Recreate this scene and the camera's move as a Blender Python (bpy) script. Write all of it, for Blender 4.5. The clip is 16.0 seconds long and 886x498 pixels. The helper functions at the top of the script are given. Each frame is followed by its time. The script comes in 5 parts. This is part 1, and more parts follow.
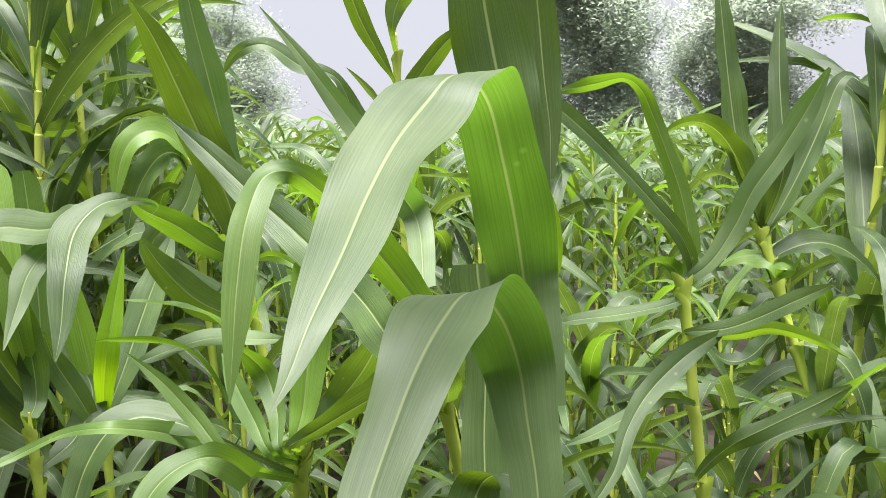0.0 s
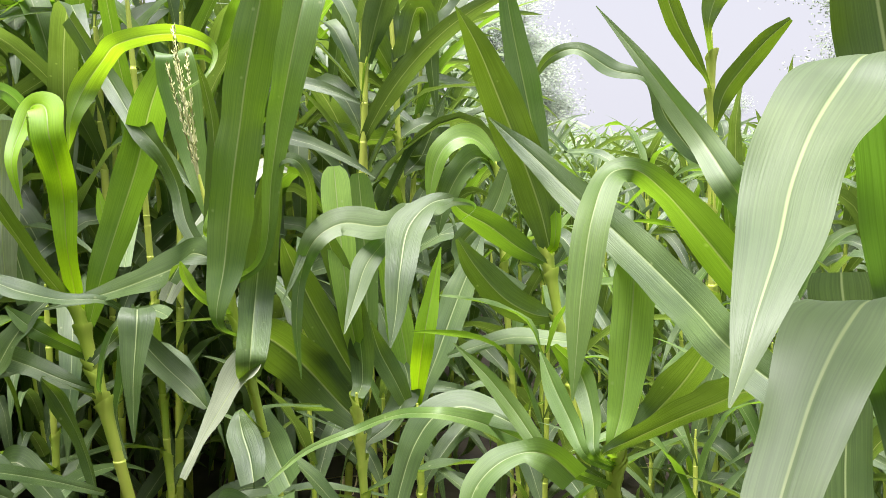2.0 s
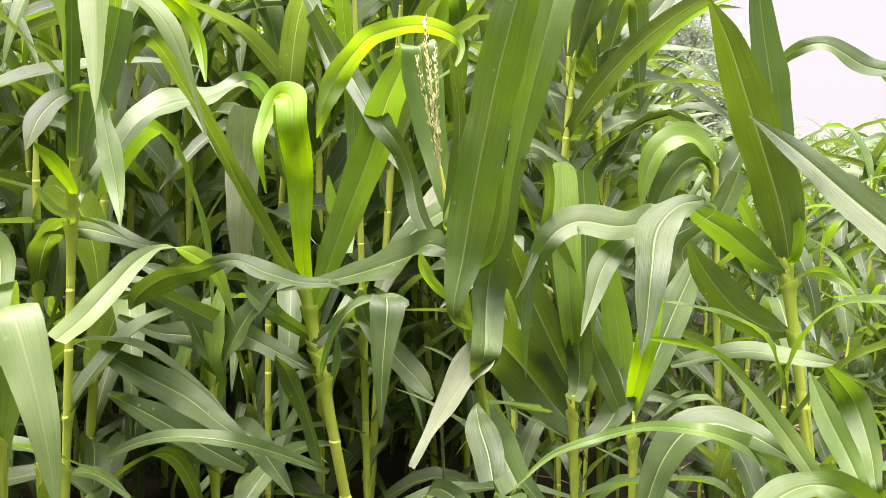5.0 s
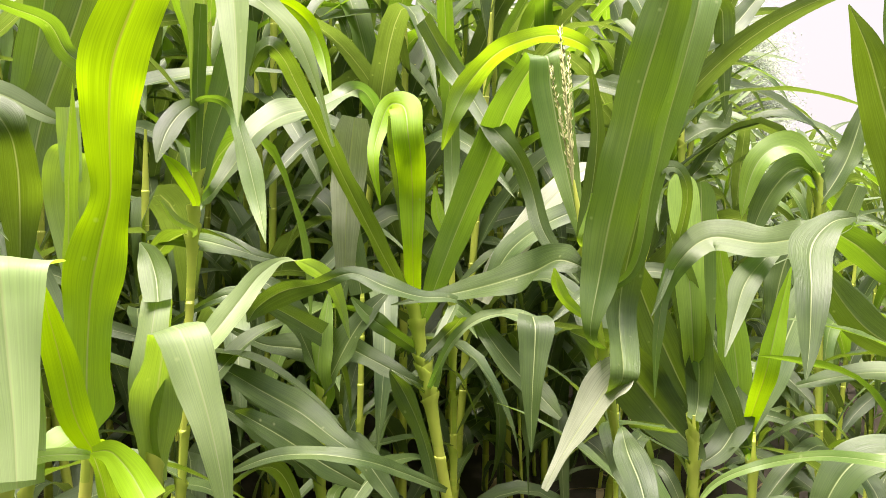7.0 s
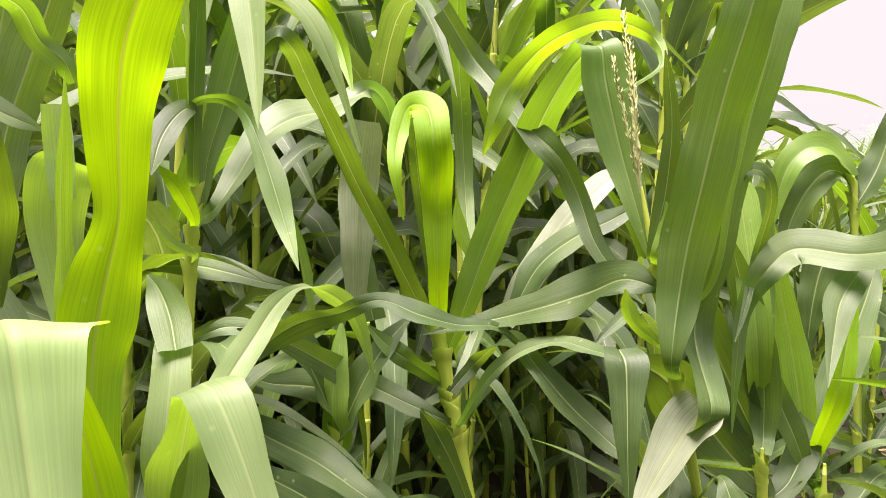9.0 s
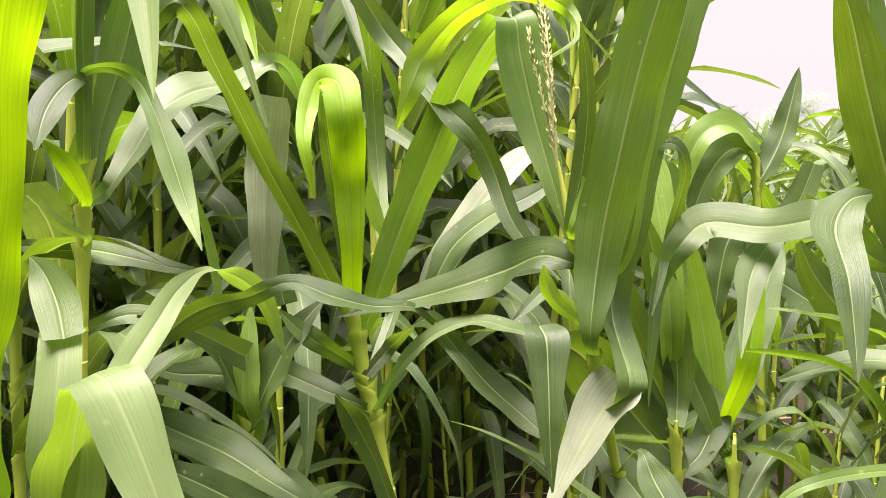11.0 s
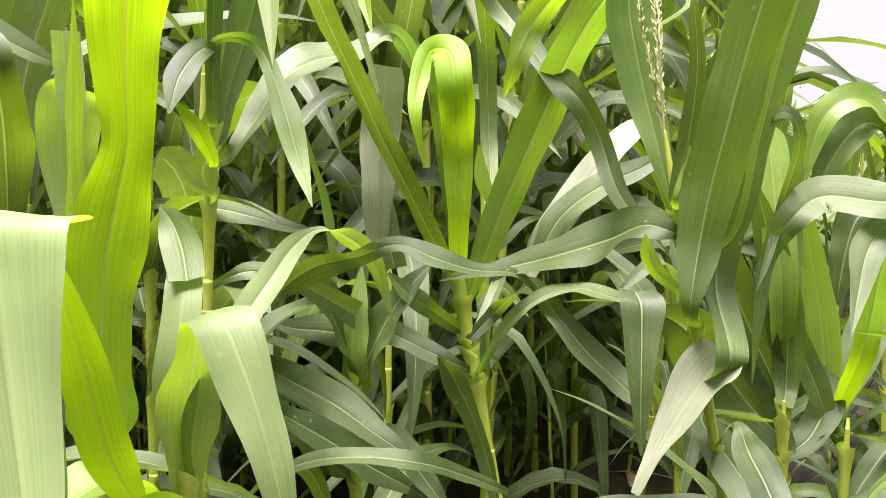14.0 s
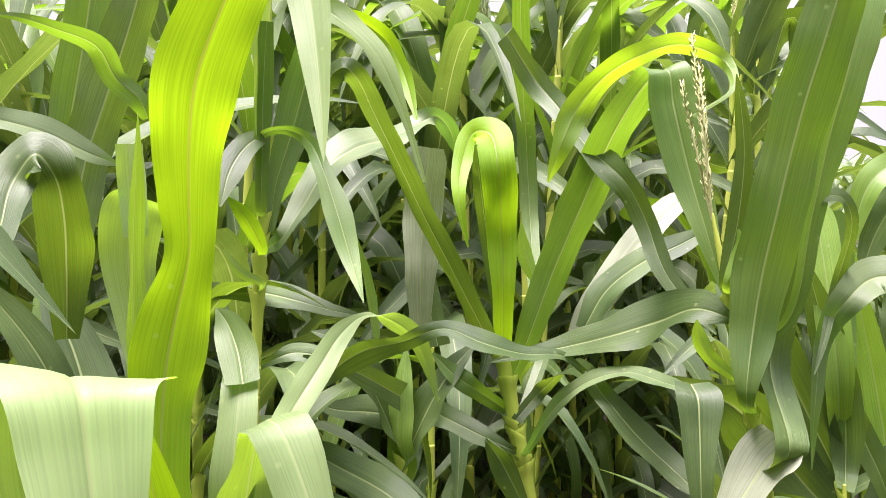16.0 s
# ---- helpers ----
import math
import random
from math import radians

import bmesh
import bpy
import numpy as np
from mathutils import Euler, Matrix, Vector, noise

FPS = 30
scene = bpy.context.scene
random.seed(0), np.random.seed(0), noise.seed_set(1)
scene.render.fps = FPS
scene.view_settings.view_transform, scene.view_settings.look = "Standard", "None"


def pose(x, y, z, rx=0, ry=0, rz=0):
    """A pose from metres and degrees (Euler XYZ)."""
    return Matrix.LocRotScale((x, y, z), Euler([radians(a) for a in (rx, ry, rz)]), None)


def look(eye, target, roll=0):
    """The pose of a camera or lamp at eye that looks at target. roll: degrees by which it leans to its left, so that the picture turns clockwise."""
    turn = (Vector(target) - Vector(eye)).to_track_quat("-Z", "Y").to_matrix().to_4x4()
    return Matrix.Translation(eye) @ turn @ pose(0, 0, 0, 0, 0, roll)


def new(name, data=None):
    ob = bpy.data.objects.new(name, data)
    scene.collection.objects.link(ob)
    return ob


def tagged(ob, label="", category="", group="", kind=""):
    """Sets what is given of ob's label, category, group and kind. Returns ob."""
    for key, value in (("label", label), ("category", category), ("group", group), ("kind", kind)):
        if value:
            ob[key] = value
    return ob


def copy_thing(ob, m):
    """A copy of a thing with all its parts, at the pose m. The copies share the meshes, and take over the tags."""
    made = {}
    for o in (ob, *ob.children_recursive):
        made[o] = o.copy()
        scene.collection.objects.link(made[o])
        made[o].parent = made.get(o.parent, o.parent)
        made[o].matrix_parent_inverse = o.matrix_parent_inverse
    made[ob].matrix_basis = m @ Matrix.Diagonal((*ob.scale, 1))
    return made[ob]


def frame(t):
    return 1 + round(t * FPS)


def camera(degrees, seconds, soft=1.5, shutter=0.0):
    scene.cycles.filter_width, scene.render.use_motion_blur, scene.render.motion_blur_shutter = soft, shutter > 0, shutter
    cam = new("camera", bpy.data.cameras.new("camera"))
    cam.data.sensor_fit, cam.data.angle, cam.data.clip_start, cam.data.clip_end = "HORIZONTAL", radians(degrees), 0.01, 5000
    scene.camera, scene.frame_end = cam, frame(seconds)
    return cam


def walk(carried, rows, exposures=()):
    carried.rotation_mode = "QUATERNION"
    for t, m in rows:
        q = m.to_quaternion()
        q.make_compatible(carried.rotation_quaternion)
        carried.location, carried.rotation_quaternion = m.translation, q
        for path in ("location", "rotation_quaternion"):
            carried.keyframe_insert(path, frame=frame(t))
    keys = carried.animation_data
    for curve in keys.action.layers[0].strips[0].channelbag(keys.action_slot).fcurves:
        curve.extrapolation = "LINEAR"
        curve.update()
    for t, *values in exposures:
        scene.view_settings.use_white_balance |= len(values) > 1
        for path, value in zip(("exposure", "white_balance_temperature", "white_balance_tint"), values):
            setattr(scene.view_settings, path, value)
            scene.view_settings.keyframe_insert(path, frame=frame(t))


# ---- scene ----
# ---- camera ----
cam = camera(57.9, 16.0, 0.7)
METRES, EYE, TILT, LEAN, TURN = 1.15, 1.45, -8.5, 0.0, 0.0
ROWS = [
    (0.0, 0.0, 0.0, 0.0, 0.0, 0.0, 0.0),
    (0.5, 0.0082, 0.0038, -0.0039, 4.4, -0.08, -0.18),
    (1.0, -0.0222, 0.0168, -0.0099, 9.9, -0.1, -0.68),
    (1.5, -0.0515, 0.0143, -0.0162, 15.27, -0.03, -1.5),
    (2.0, -0.0599, 0.0025, -0.0096, 19.65, 0.21, -2.15),
    (2.5, -0.0705, -0.0126, -0.0016, 22.68, 0.49, -2.87),
    (3.0, -0.0967, -0.0118, -0.0023, 24.74, 0.55, -3.77),
    (3.5, -0.1327, -0.0046, -0.0041, 26.36, 0.26, -4.61),
    (4.0, -0.1706, -0.0125, -0.0124, 27.86, -0.31, -5.13),
    (6.5, -0.23, -0.0471, -0.0125, 33.03, -0.73, -4.98),
    (7.0, -0.3518, -0.0806, -0.0105, 32.75, -0.78, -5.54),
    (7.5, -0.4191, -0.122, -0.0054, 32.05, -0.89, -5.9),
    (8.0, -0.4333, -0.1143, -0.0092, 31.38, -0.5, -5.74),
    (8.5, -0.4943, -0.0519, -0.0269, 30.7, -0.1, -5.02),
    (9.0, -0.5641, 0.006, -0.0108, 29.32, 0.36, -4.17),
    (9.5, -0.588, 0.0403, -0.0122, 26.54, 0.41, -3.53),
    (10.0, -0.6141, 0.0352, -0.0155, 22.95, 0.14, -3.28),
    (12.5, -0.5288, 0.0429, -0.0322, 24.96, -1.66, -4.2),
    (13.0, -0.5396, 0.0383, -0.0352, 28.25, -2.24, -4.35),
    (13.5, -0.5478, 0.0258, -0.0359, 30.4, -2.6, -4.6),
    (14.0, -0.5494, 0.0238, -0.0361, 31.61, -2.48, -4.84),
    (14.5, -0.5436, 0.023, -0.0321, 32.37, -1.9, -4.82),
    (15.0, -0.5567, 0.0151, -0.017, 33.08, -0.89, -4.56),
    (15.5, -0.5716, 0.0035, 0.0007, 33.58, 0.22, -4.27),
    (16.0, -0.5695, 0.0115, 0.0054, 33.91, 1.25, -4.06),
]

walk(cam, [(t, pose(0, 0, EYE, TILT, LEAN, TURN) @ pose(METRES * x, METRES * y, METRES * z, 90 + pitch, roll, yaw)) for t, x, y, z, yaw, pitch, roll in ROWS],
     [(0.0, 1.34, 6250, 14), (3.0, 1.52, 6350, 18), (6.5, 1.66, 7000, 21), (10.0, 1.6, 7000, 22), (12.5, 1.68, 6950, 22), (16.0, 1.7, 6400, 28)])

# ---- sky and sun: a bright, hazy overcast ----
world = bpy.data.worlds.new("sky")
scene.world = world
world.use_nodes = True
wn, wl = world.node_tree.nodes, world.node_tree.links
wn.clear()
sky = wn.new("ShaderNodeTexSky")
sky.sky_type, sky.sun_disc = "NISHITA", False
sky.sun_elevation, sky.sun_rotation = radians(83), radians(207)
sky.dust_density = 6.0
veil = wn.new("ShaderNodeMix")
veil.data_type = "RGBA"
veil.inputs["Factor"].default_value = 0.9
veil.inputs["B"].default_value = (8.6, 8.7, 9.1, 1)
back = wn.new("ShaderNodeBackground")
back.inputs["Strength"].default_value = 0.038
wout = wn.new("ShaderNodeOutputWorld")
wl.new(sky.outputs["Color"], veil.inputs["A"])
wl.new(veil.outputs["Result"], back.inputs["Color"])
wl.new(back.outputs["Background"], wout.inputs["Surface"])
sun = new("sun", bpy.data.lights.new("sun", "SUN"))
sun.data.energy, sun.data.angle, sun.data.color = 5.7, radians(40), (1.0, 0.975, 0.92)
sun.matrix_world = look((-0.6, -1.2, 11), (0, 0, 0))

# ---- materials ----


def material(name):
    m = bpy.data.materials.new(name)
    m.use_nodes = True
    m.node_tree.nodes.clear()
    return m, m.node_tree.nodes, m.node_tree.links


def ramp(nodes, stops):
    r = nodes.new("ShaderNodeValToRGB")
    while len(r.color_ramp.elements) < len(stops):
        r.color_ramp.elements.new(0.5)
    for e, (p, c) in zip(r.color_ramp.elements, stops):
        e.position, e.color = p, (*c, 1)
    return r


def leaf_material(name, dark, light, glow, through_light, rough=0.42, veins=0.38, midrib=(0.46, 0.52, 0.16)):
    """A maize blade: parallel veins, a pale midrib, blotches; part of the light passes through it."""
    m, n, l = material(name)
    out, uv, sep = n.new("ShaderNodeOutputMaterial"), n.new("ShaderNodeUVMap"), n.new("ShaderNodeSeparateXYZ")
    uv.uv_map = "UVMap"
    l.new(uv.outputs["UV"], sep.inputs[0])
    info, coord = n.new("ShaderNodeObjectInfo"), n.new("ShaderNodeTexCoord")
    blot = n.new("ShaderNodeTexNoise")
    blot.inputs["Scale"].default_value, blot.inputs["Detail"].default_value = 9.0, 5.0
    l.new(coord.outputs["Object"], blot.inputs["Vector"])
    tone = ramp(n, [(0.3, dark), (0.72, light)])
    l.new(blot.outputs["Fac"], tone.inputs[0])
    # veins run along the blade, across u
    stretch = n.new("ShaderNodeMapping")
    stretch.inputs["Scale"].default_value = (46, 0.7, 1)
    l.new(uv.outputs["UV"], stretch.inputs["Vector"])
    vein = n.new("ShaderNodeTexNoise")
    vein.inputs["Scale"].default_value, vein.inputs["Detail"].default_value = 1.0, 3.0
    l.new(stretch.outputs[0], vein.inputs["Vector"])
    veined = n.new("ShaderNodeMix")
    veined.data_type, veined.blend_type = "RGBA", "OVERLAY"
    veined.inputs["Factor"].default_value = veins
    l.new(tone.outputs[0], veined.inputs["A"])
    l.new(vein.outputs["Fac"], veined.inputs["B"])
    # each blade a little lighter or darker
    hue = n.new("ShaderNodeHueSaturation")
    vary = n.new("ShaderNodeMapRange")
    vary.inputs["To Min"].default_value, vary.inputs["To Max"].default_value = 0.78, 1.2
    l.new(info.outputs["Random"], vary.inputs["Value"])
    l.new(vary.outputs[0], hue.inputs["Value"])
    l.new(veined.outputs["Result"], hue.inputs["Color"])
    # midrib
    off = n.new("ShaderNodeMath")
    off.operation, off.inputs[1].default_value = "SUBTRACT", 0.5
    l.new(sep.outputs["X"], off.inputs[0])
    mag = n.new("ShaderNodeMath")
    mag.operation = "ABSOLUTE"
    l.new(off.outputs[0], mag.inputs[0])
    rib = n.new("ShaderNodeMapRange")
    rib.inputs["From Min"].default_value, rib.inputs["From Max"].default_value = 0.008, 0.026
    rib.inputs["To Min"].default_value, rib.inputs["To Max"].default_value = 0.62, 0.0
    l.new(mag.outputs[0], rib.inputs["Value"])
    ribbed = n.new("ShaderNodeMix")
    ribbed.data_type = "RGBA"
    ribbed.inputs["B"].default_value = (0.35, 0.42, 0.18, 1)
    l.new(rib.outputs[0], ribbed.inputs["Factor"])
    l.new(hue.outputs[0], ribbed.inputs["A"])
    # pale feeding scars
    scar = n.new("ShaderNodeTexVoronoi")
    scar.inputs["Scale"].default_value = 22.0
    l.new(coord.outputs["Object"], scar.inputs["Vector"])
    spot = n.new("ShaderNodeMapRange")
    spot.inputs["From Min"].default_value, spot.inputs["From Max"].default_value = 0.03, 0.09
    spot.inputs["To Min"].default_value, spot.inputs["To Max"].default_value = 0.5, 0.0
    l.new(scar.outputs["Distance"], spot.inputs["Value"])
    spotted = n.new("ShaderNodeMix")
    spotted.data_type = "RGBA"
    spotted.inputs["B"].default_value = (0.4, 0.46, 0.2, 1)
    l.new(spot.outputs[0], spotted.inputs["Factor"])
    l.new(ribbed.outputs["Result"], spotted.inputs["A"])
    bump = n.new("ShaderNodeBump")
    bump.inputs["Strength"].default_value, bump.inputs["Distance"].default_value = veins * veins * 2.5, 0.0014
    l.new(vein.outputs["Fac"], bump.inputs["Height"])
    skin = n.new("ShaderNodeBsdfPrincipled")
    skin.inputs["Roughness"].default_value = rough
    skin.inputs["Specular IOR Level"].default_value = 0.5
    skin.inputs["Coat Weight"].default_value, skin.inputs["Coat Roughness"].default_value = 0.14, 0.5
    l.new(spotted.outputs["Result"], skin.inputs["Base Color"])
    l.new(bump.outputs[0], skin.inputs["Normal"])
    lit = n.new("ShaderNodeBsdfTranslucent")
    tint = n.new("ShaderNodeMix")
    tint.data_type, tint.blend_type = "RGBA", "MIX"
    tint.inputs["Factor"].default_value = 0.3
    tint.inputs["A"].default_value = (*glow, 1)
    l.new(spotted.outputs["Result"], tint.inputs["B"])
    ribs = ramp(n, [(0.36, (0.45, 0.5, 0.4)), (0.6, (1, 1, 1))])
    l.new(vein.outputs["Fac"], ribs.inputs[0])
    lined = n.new("ShaderNodeMix")
    lined.data_type, lined.blend_type = "RGBA", "MULTIPLY"
    lined.inputs["Factor"].default_value = 0.4
    l.new(tint.outputs["Result"], lined.inputs["A"])
    l.new(ribs.outputs[0], lined.inputs["B"])
    # the thick midrib lets less light through
    dense = n.new("ShaderNodeMix")
    dense.data_type = "RGBA"
    dense.inputs["B"].default_value = (*midrib, 1)
    l.new(rib.outputs[0], dense.inputs["Factor"])
    l.new(lined.outputs["Result"], dense.inputs["A"])
    l.new(dense.outputs["Result"], lit.inputs["Color"])
    both = n.new("ShaderNodeMixShader")
    both.inputs[0].default_value = through_light
    l.new(skin.outputs[0], both.inputs[1])
    l.new(lit.outputs[0], both.inputs[2])
    l.new(both.outputs[0], out.inputs["Surface"])
    return m


def plain_material(name, stops, scale, rough, bump_depth=0.002, stretch=(1, 1, 1), detail=6.0):
    m, n, l = material(name)
    out, coord, mp = n.new("ShaderNodeOutputMaterial"), n.new("ShaderNodeTexCoord"), n.new("ShaderNodeMapping")
    mp.inputs["Scale"].default_value = stretch
    l.new(coord.outputs["Object"], mp.inputs["Vector"])
    tex = n.new("ShaderNodeTexNoise")
    tex.inputs["Scale"].default_value, tex.inputs["Detail"].default_value = scale, detail
    l.new(mp.outputs[0], tex.inputs["Vector"])
    r = ramp(n, stops)
    l.new(tex.outputs["Fac"], r.inputs[0])
    b = n.new("ShaderNodeBump")
    b.inputs["Strength"].default_value, b.inputs["Distance"].default_value = 0.6, bump_depth
    l.new(tex.outputs["Fac"], b.inputs["Height"])
    skin = n.new("ShaderNodeBsdfPrincipled")
    skin.inputs["Roughness"].default_value = rough
    l.new(r.outputs[0], skin.inputs["Base Color"])
    l.new(b.outputs[0], skin.inputs["Normal"])
    l.new(skin.outputs[0], out.inputs["Surface"])
    return m


GREEN = leaf_material("maize_leaf", (0.03, 0.062, 0.018), (0.1, 0.158, 0.046), (0.285, 0.47, 0.012), 0.33, 0.5, 0.5)
FIELD = leaf_material("field_maize_leaf", (0.036, 0.072, 0.026), (0.12, 0.178, 0.064), (0.285, 0.44, 0.035), 0.3, 0.5, 0.5)
FRESH = leaf_material("fresh_maize_leaf", (0.07, 0.135, 0.03), (0.145, 0.225, 0.055), (0.3, 0.56, 0.006), 0.4, 0.5)
# far-field leaf: the haze is painted in as a paler green
HAZED_DISTANT = leaf_material("hazed_distant_maize_leaf", (0.1, 0.16, 0.07), (0.24, 0.32, 0.16), (0.32, 0.5, 0.1), 0.25, 0.55)
MID = leaf_material("light_maize_leaf", (0.14, 0.25, 0.045), (0.24, 0.38, 0.07), (0.45, 0.73, 0.0), 0.49, 0.42)
YOUNG = leaf_material("young_maize_leaf", (0.18, 0.35, 0.012), (0.26, 0.46, 0.016), (0.45, 0.72, 0.0), 0.58, 0.5, 0.17, (0.34, 0.3, 0.02))
PALE = leaf_material("pale_maize_leaf", (0.18, 0.26, 0.1), (0.28, 0.37, 0.17), (0.5, 0.82, 0.0), 0.42, 0.5, 0.2)
BLEACHED = leaf_material("bleached_maize_leaf", (0.24, 0.28, 0.18), (0.38, 0.41, 0.3), (0.3, 0.42, 0.1), 0.2, 0.55, 0.5)
BROAD = leaf_material("broad_maize_leaf", (0.1, 0.15, 0.066), (0.19, 0.25, 0.115), (0.2, 0.47, 0.0), 0.36, 0.5, 0.3)
STALK = plain_material("maize_stalk", [(0.3, (0.4, 0.5, 0.06)), (0.7, (0.62, 0.66, 0.13))], 14, 0.45, 0.001, (1, 1, 0.12))
SHEATH = plain_material("leaf_sheath", [(0.3, (0.34, 0.47, 0.05)), (0.7, (0.54, 0.62, 0.11))], 30, 0.45, 0.001, (1, 1, 0.08))
TASSEL = plain_material("tassel", [(0.3, (0.46, 0.48, 0.2)), (0.7, (0.68, 0.66, 0.36))], 60, 0.7)
SOIL = plain_material("soil", [(0.3, (0.02, 0.016, 0.01)), (0.7, (0.055, 0.042, 0.028))], 5, 0.95, 0.03)
# bark and tree leaves: haze is put into the colour, so both are paler
HAZED_BARK = plain_material("hazed_bark", [(0.3, (0.3, 0.3, 0.28)), (0.7, (0.42, 0.42, 0.4))], 4, 0.9, 0.02, (1, 1, 0.3))
HAZED_FOLIAGE = leaf_material("hazed_tree_leaf", (0.27, 0.33, 0.27), (0.36, 0.41, 0.34), (0.68, 0.76, 0.62), 0.7, 0.9, 0.05)
STRAW = plain_material("dry_leaf", [(0.3, (0.3, 0.22, 0.11)), (0.7, (0.5, 0.4, 0.22))], 12, 0.8, 0.002, (1, 1, 0.3))

# ---- mesh helpers ----


def mesh_from(name, verts, faces, mat, uvs=None):
    me = bpy.data.meshes.new(name)
    me.from_pydata([tuple(v) for v in verts], [], faces)
    me.materials.append(mat)
    if uvs is not None:
        layer = me.uv_layers.new(name="UVMap")
        loops = np.empty(len(me.loops), dtype=np.int32)
        me.loops.foreach_get("vertex_index", loops)
        layer.data.foreach_set("uv", np.asarray(uvs, dtype=np.float32)[loops].ravel())
    me.polygons.foreach_set("use_smooth", [True] * len(me.polygons))
    me.update()
    return me


def blade(length, width, head, rise, bend=0.0, fold=0.0, at=0.5, sharp=0.08, sway=0.0, roll=0.0, twist=0.0,
          cup=0.28, wave=0.1, segs=26, cols=(-1, -0.55, -0.14, 0, 0.14, 0.55, 1), seed=0):
    """Vertices, faces and uv of one blade. It leaves the stalk towards head (degrees from +x), climbs at rise,
    bends down by bend over its length and by fold round at; roll and twist turn its face."""
    rng = random.Random(seed)
    s = np.linspace(0, 1, segs + 1)
    e = np.radians(rise - bend * s - fold * 0.5 * (1 + np.tanh((s - at) / sharp)))
    h = np.radians(head + sway * s)
    d = np.stack([np.cos(e) * np.cos(h), np.cos(e) * np.sin(h), np.sin(e)], 1)
    p = np.zeros((segs + 1, 3))
    p[1:] = np.cumsum((d[1:] + d[:-1]) / 2, 0) * length / segs
    side = np.stack([-np.sin(h), np.cos(h), 0 * h], 1)
    up = np.cross(d, side)
    r = np.radians(roll + twist * s)[:, None]
    a, b = side * np.cos(r) + up * np.sin(r), up * np.cos(r) - side * np.sin(r)
    ease = np.clip(s / 0.22, 0, 1)
    half = width / 2 * (0.45 + 0.55 * ease * ease * (3 - 2 * ease)) * (1 - s ** 2.4) ** 0.85
    k, ph, ph2 = rng.uniform(2.5, 5.0), rng.uniform(0, 6.28), rng.uniform(0, 6.28)
    verts, uvs = [], []
    grow = np.clip(s / 0.15, 0, 1) * np.clip((1 - s) / 0.3, 0, 1)
    for c in cols:
        ripple = wave * grow * c * c * np.sin(6.28 * k * s + (ph if c > 0 else ph2))
        verts.append(p + a * (half * c)[:, None] * (1 - 0.12 * abs(c)) + b * (half * (cup * abs(c) * (1.35 - ease * 0.35) + ripple))[:, None])
        uvs.append(np.stack([0 * s + 0.5 + c / 2, s * length * 8], 1))
    verts, uvs = np.stack(verts, 1).reshape(-1, 3), np.stack(uvs, 1).reshape(-1, 2)
    w = len(cols)
    faces = [(i * w + j, i * w + j + 1, (i + 1) * w + j + 1, (i + 1) * w + j) for i in range(segs) for j in range(w - 1)]
    return verts, faces, uvs


def tube(rings, sides=10):
    """Vertices and faces of a tube through rings (centre, radius)."""
    verts, faces = [], []
    for c, r in rings:
        for i in range(sides):
            w = 6.28318 * i / sides
            verts.append((c[0] + r * math.cos(w), c[1] + r * math.sin(w), c[2]))
    for k in range(len(rings) - 1):
        for i in range(sides):
            j = (i + 1) % sides
            faces.append((k * sides + i, k * sides + j, (k + 1) * sides + j, (k + 1) * sides + i))
    faces.append(tuple(range(len(verts) - sides, len(verts))))
    return verts, faces


def part(name, me, parent, label=""):
    ob = new(name, me)
    ob.parent = parent
    return tagged(ob, label) if label else ob


def stalk_at(lean, top, z):
    """Where the stalk's middle is at height z above its foot: it leans evenly by lean (dx, dy per metre), a little bowed."""
    return Vector((lean[0] * z, lean[1] * z, z))


def stalk_mesh(lean, top, radius, nodes, sides=10):
    """A jointed stalk: wrapped in sheaths that swell at each node and step in above it."""
    rings, z0 = [], -0.06
    marks = [z0] + sorted(nodes) + [top]
    for a, b in zip(marks, marks[1:]):
        ra, rb = (radius * (1 - 0.28 * max(z, 0) / max(top, 0.1)) * min(1.0, 0.35 + (top - z) / 0.16) for z in (a, b))
        for f, g in ((0.0, 1.0), (0.02, 1.0), (0.5, 1.02), (0.9, 1.05), (0.96, 1.12), (0.99, 1.13), (1.0, 1.03)):
            z = a + (b - a) * f
            if b - a < 0.03 and 0 < f < 0.95:
                continue
            c = stalk_at(lean, top, z)
            rings.append(((c.x, c.y, z), (ra + (rb - ra) * f) * g))
    return tube(rings, sides)


def tassel_mesh(height, spikes, rng):
    """A young tassel: a few upright spikes set with small florets."""
    verts, faces = [], []
    for i in range(spikes):
        h = height * (1 if i == 0 else rng.uniform(0.6, 0.9))
        lean, az = (0 if i == 0 else rng.uniform(0.08, 0.3)), rng.uniform(0, 6.28)
        v, f = tube([((lean * h * t * math.cos(az), lean * h * t * math.sin(az), h * t), 0.0022 * (1 - 0.6 * t)) for t in (0, 0.3, 0.6, 1)], 5)
        faces += [tuple(q + len(verts) for q in face) for face in f]
        verts += v
        for k in range(int(h / 0.0034)):
            t = 0.12 + 0.88 * k / (h / 0.0034)
            c = Vector((lean * h * t * math.cos(az), lean * h * t * math.sin(az), h * t))
            w = rng.uniform(0, 6.28)
            o = Vector((math.cos(w), math.sin(w), 0))
            q = Vector((-o.y, o.x, 0)) * 0.0017
            n0 = len(verts)
            tip = c + o * 0.0055 + Vector((0, 0, 0.0095))
            mid = c + o * 0.0045 + Vector((0, 0, 0.004))
            verts += [tuple(c), tuple(mid + q), tuple(tip), tuple(mid - q)]
            faces += [(n0, n0 + 1, n0 + 2), (n0, n0 + 2, n0 + 3)]
    return verts, faces


# ---- ground ----


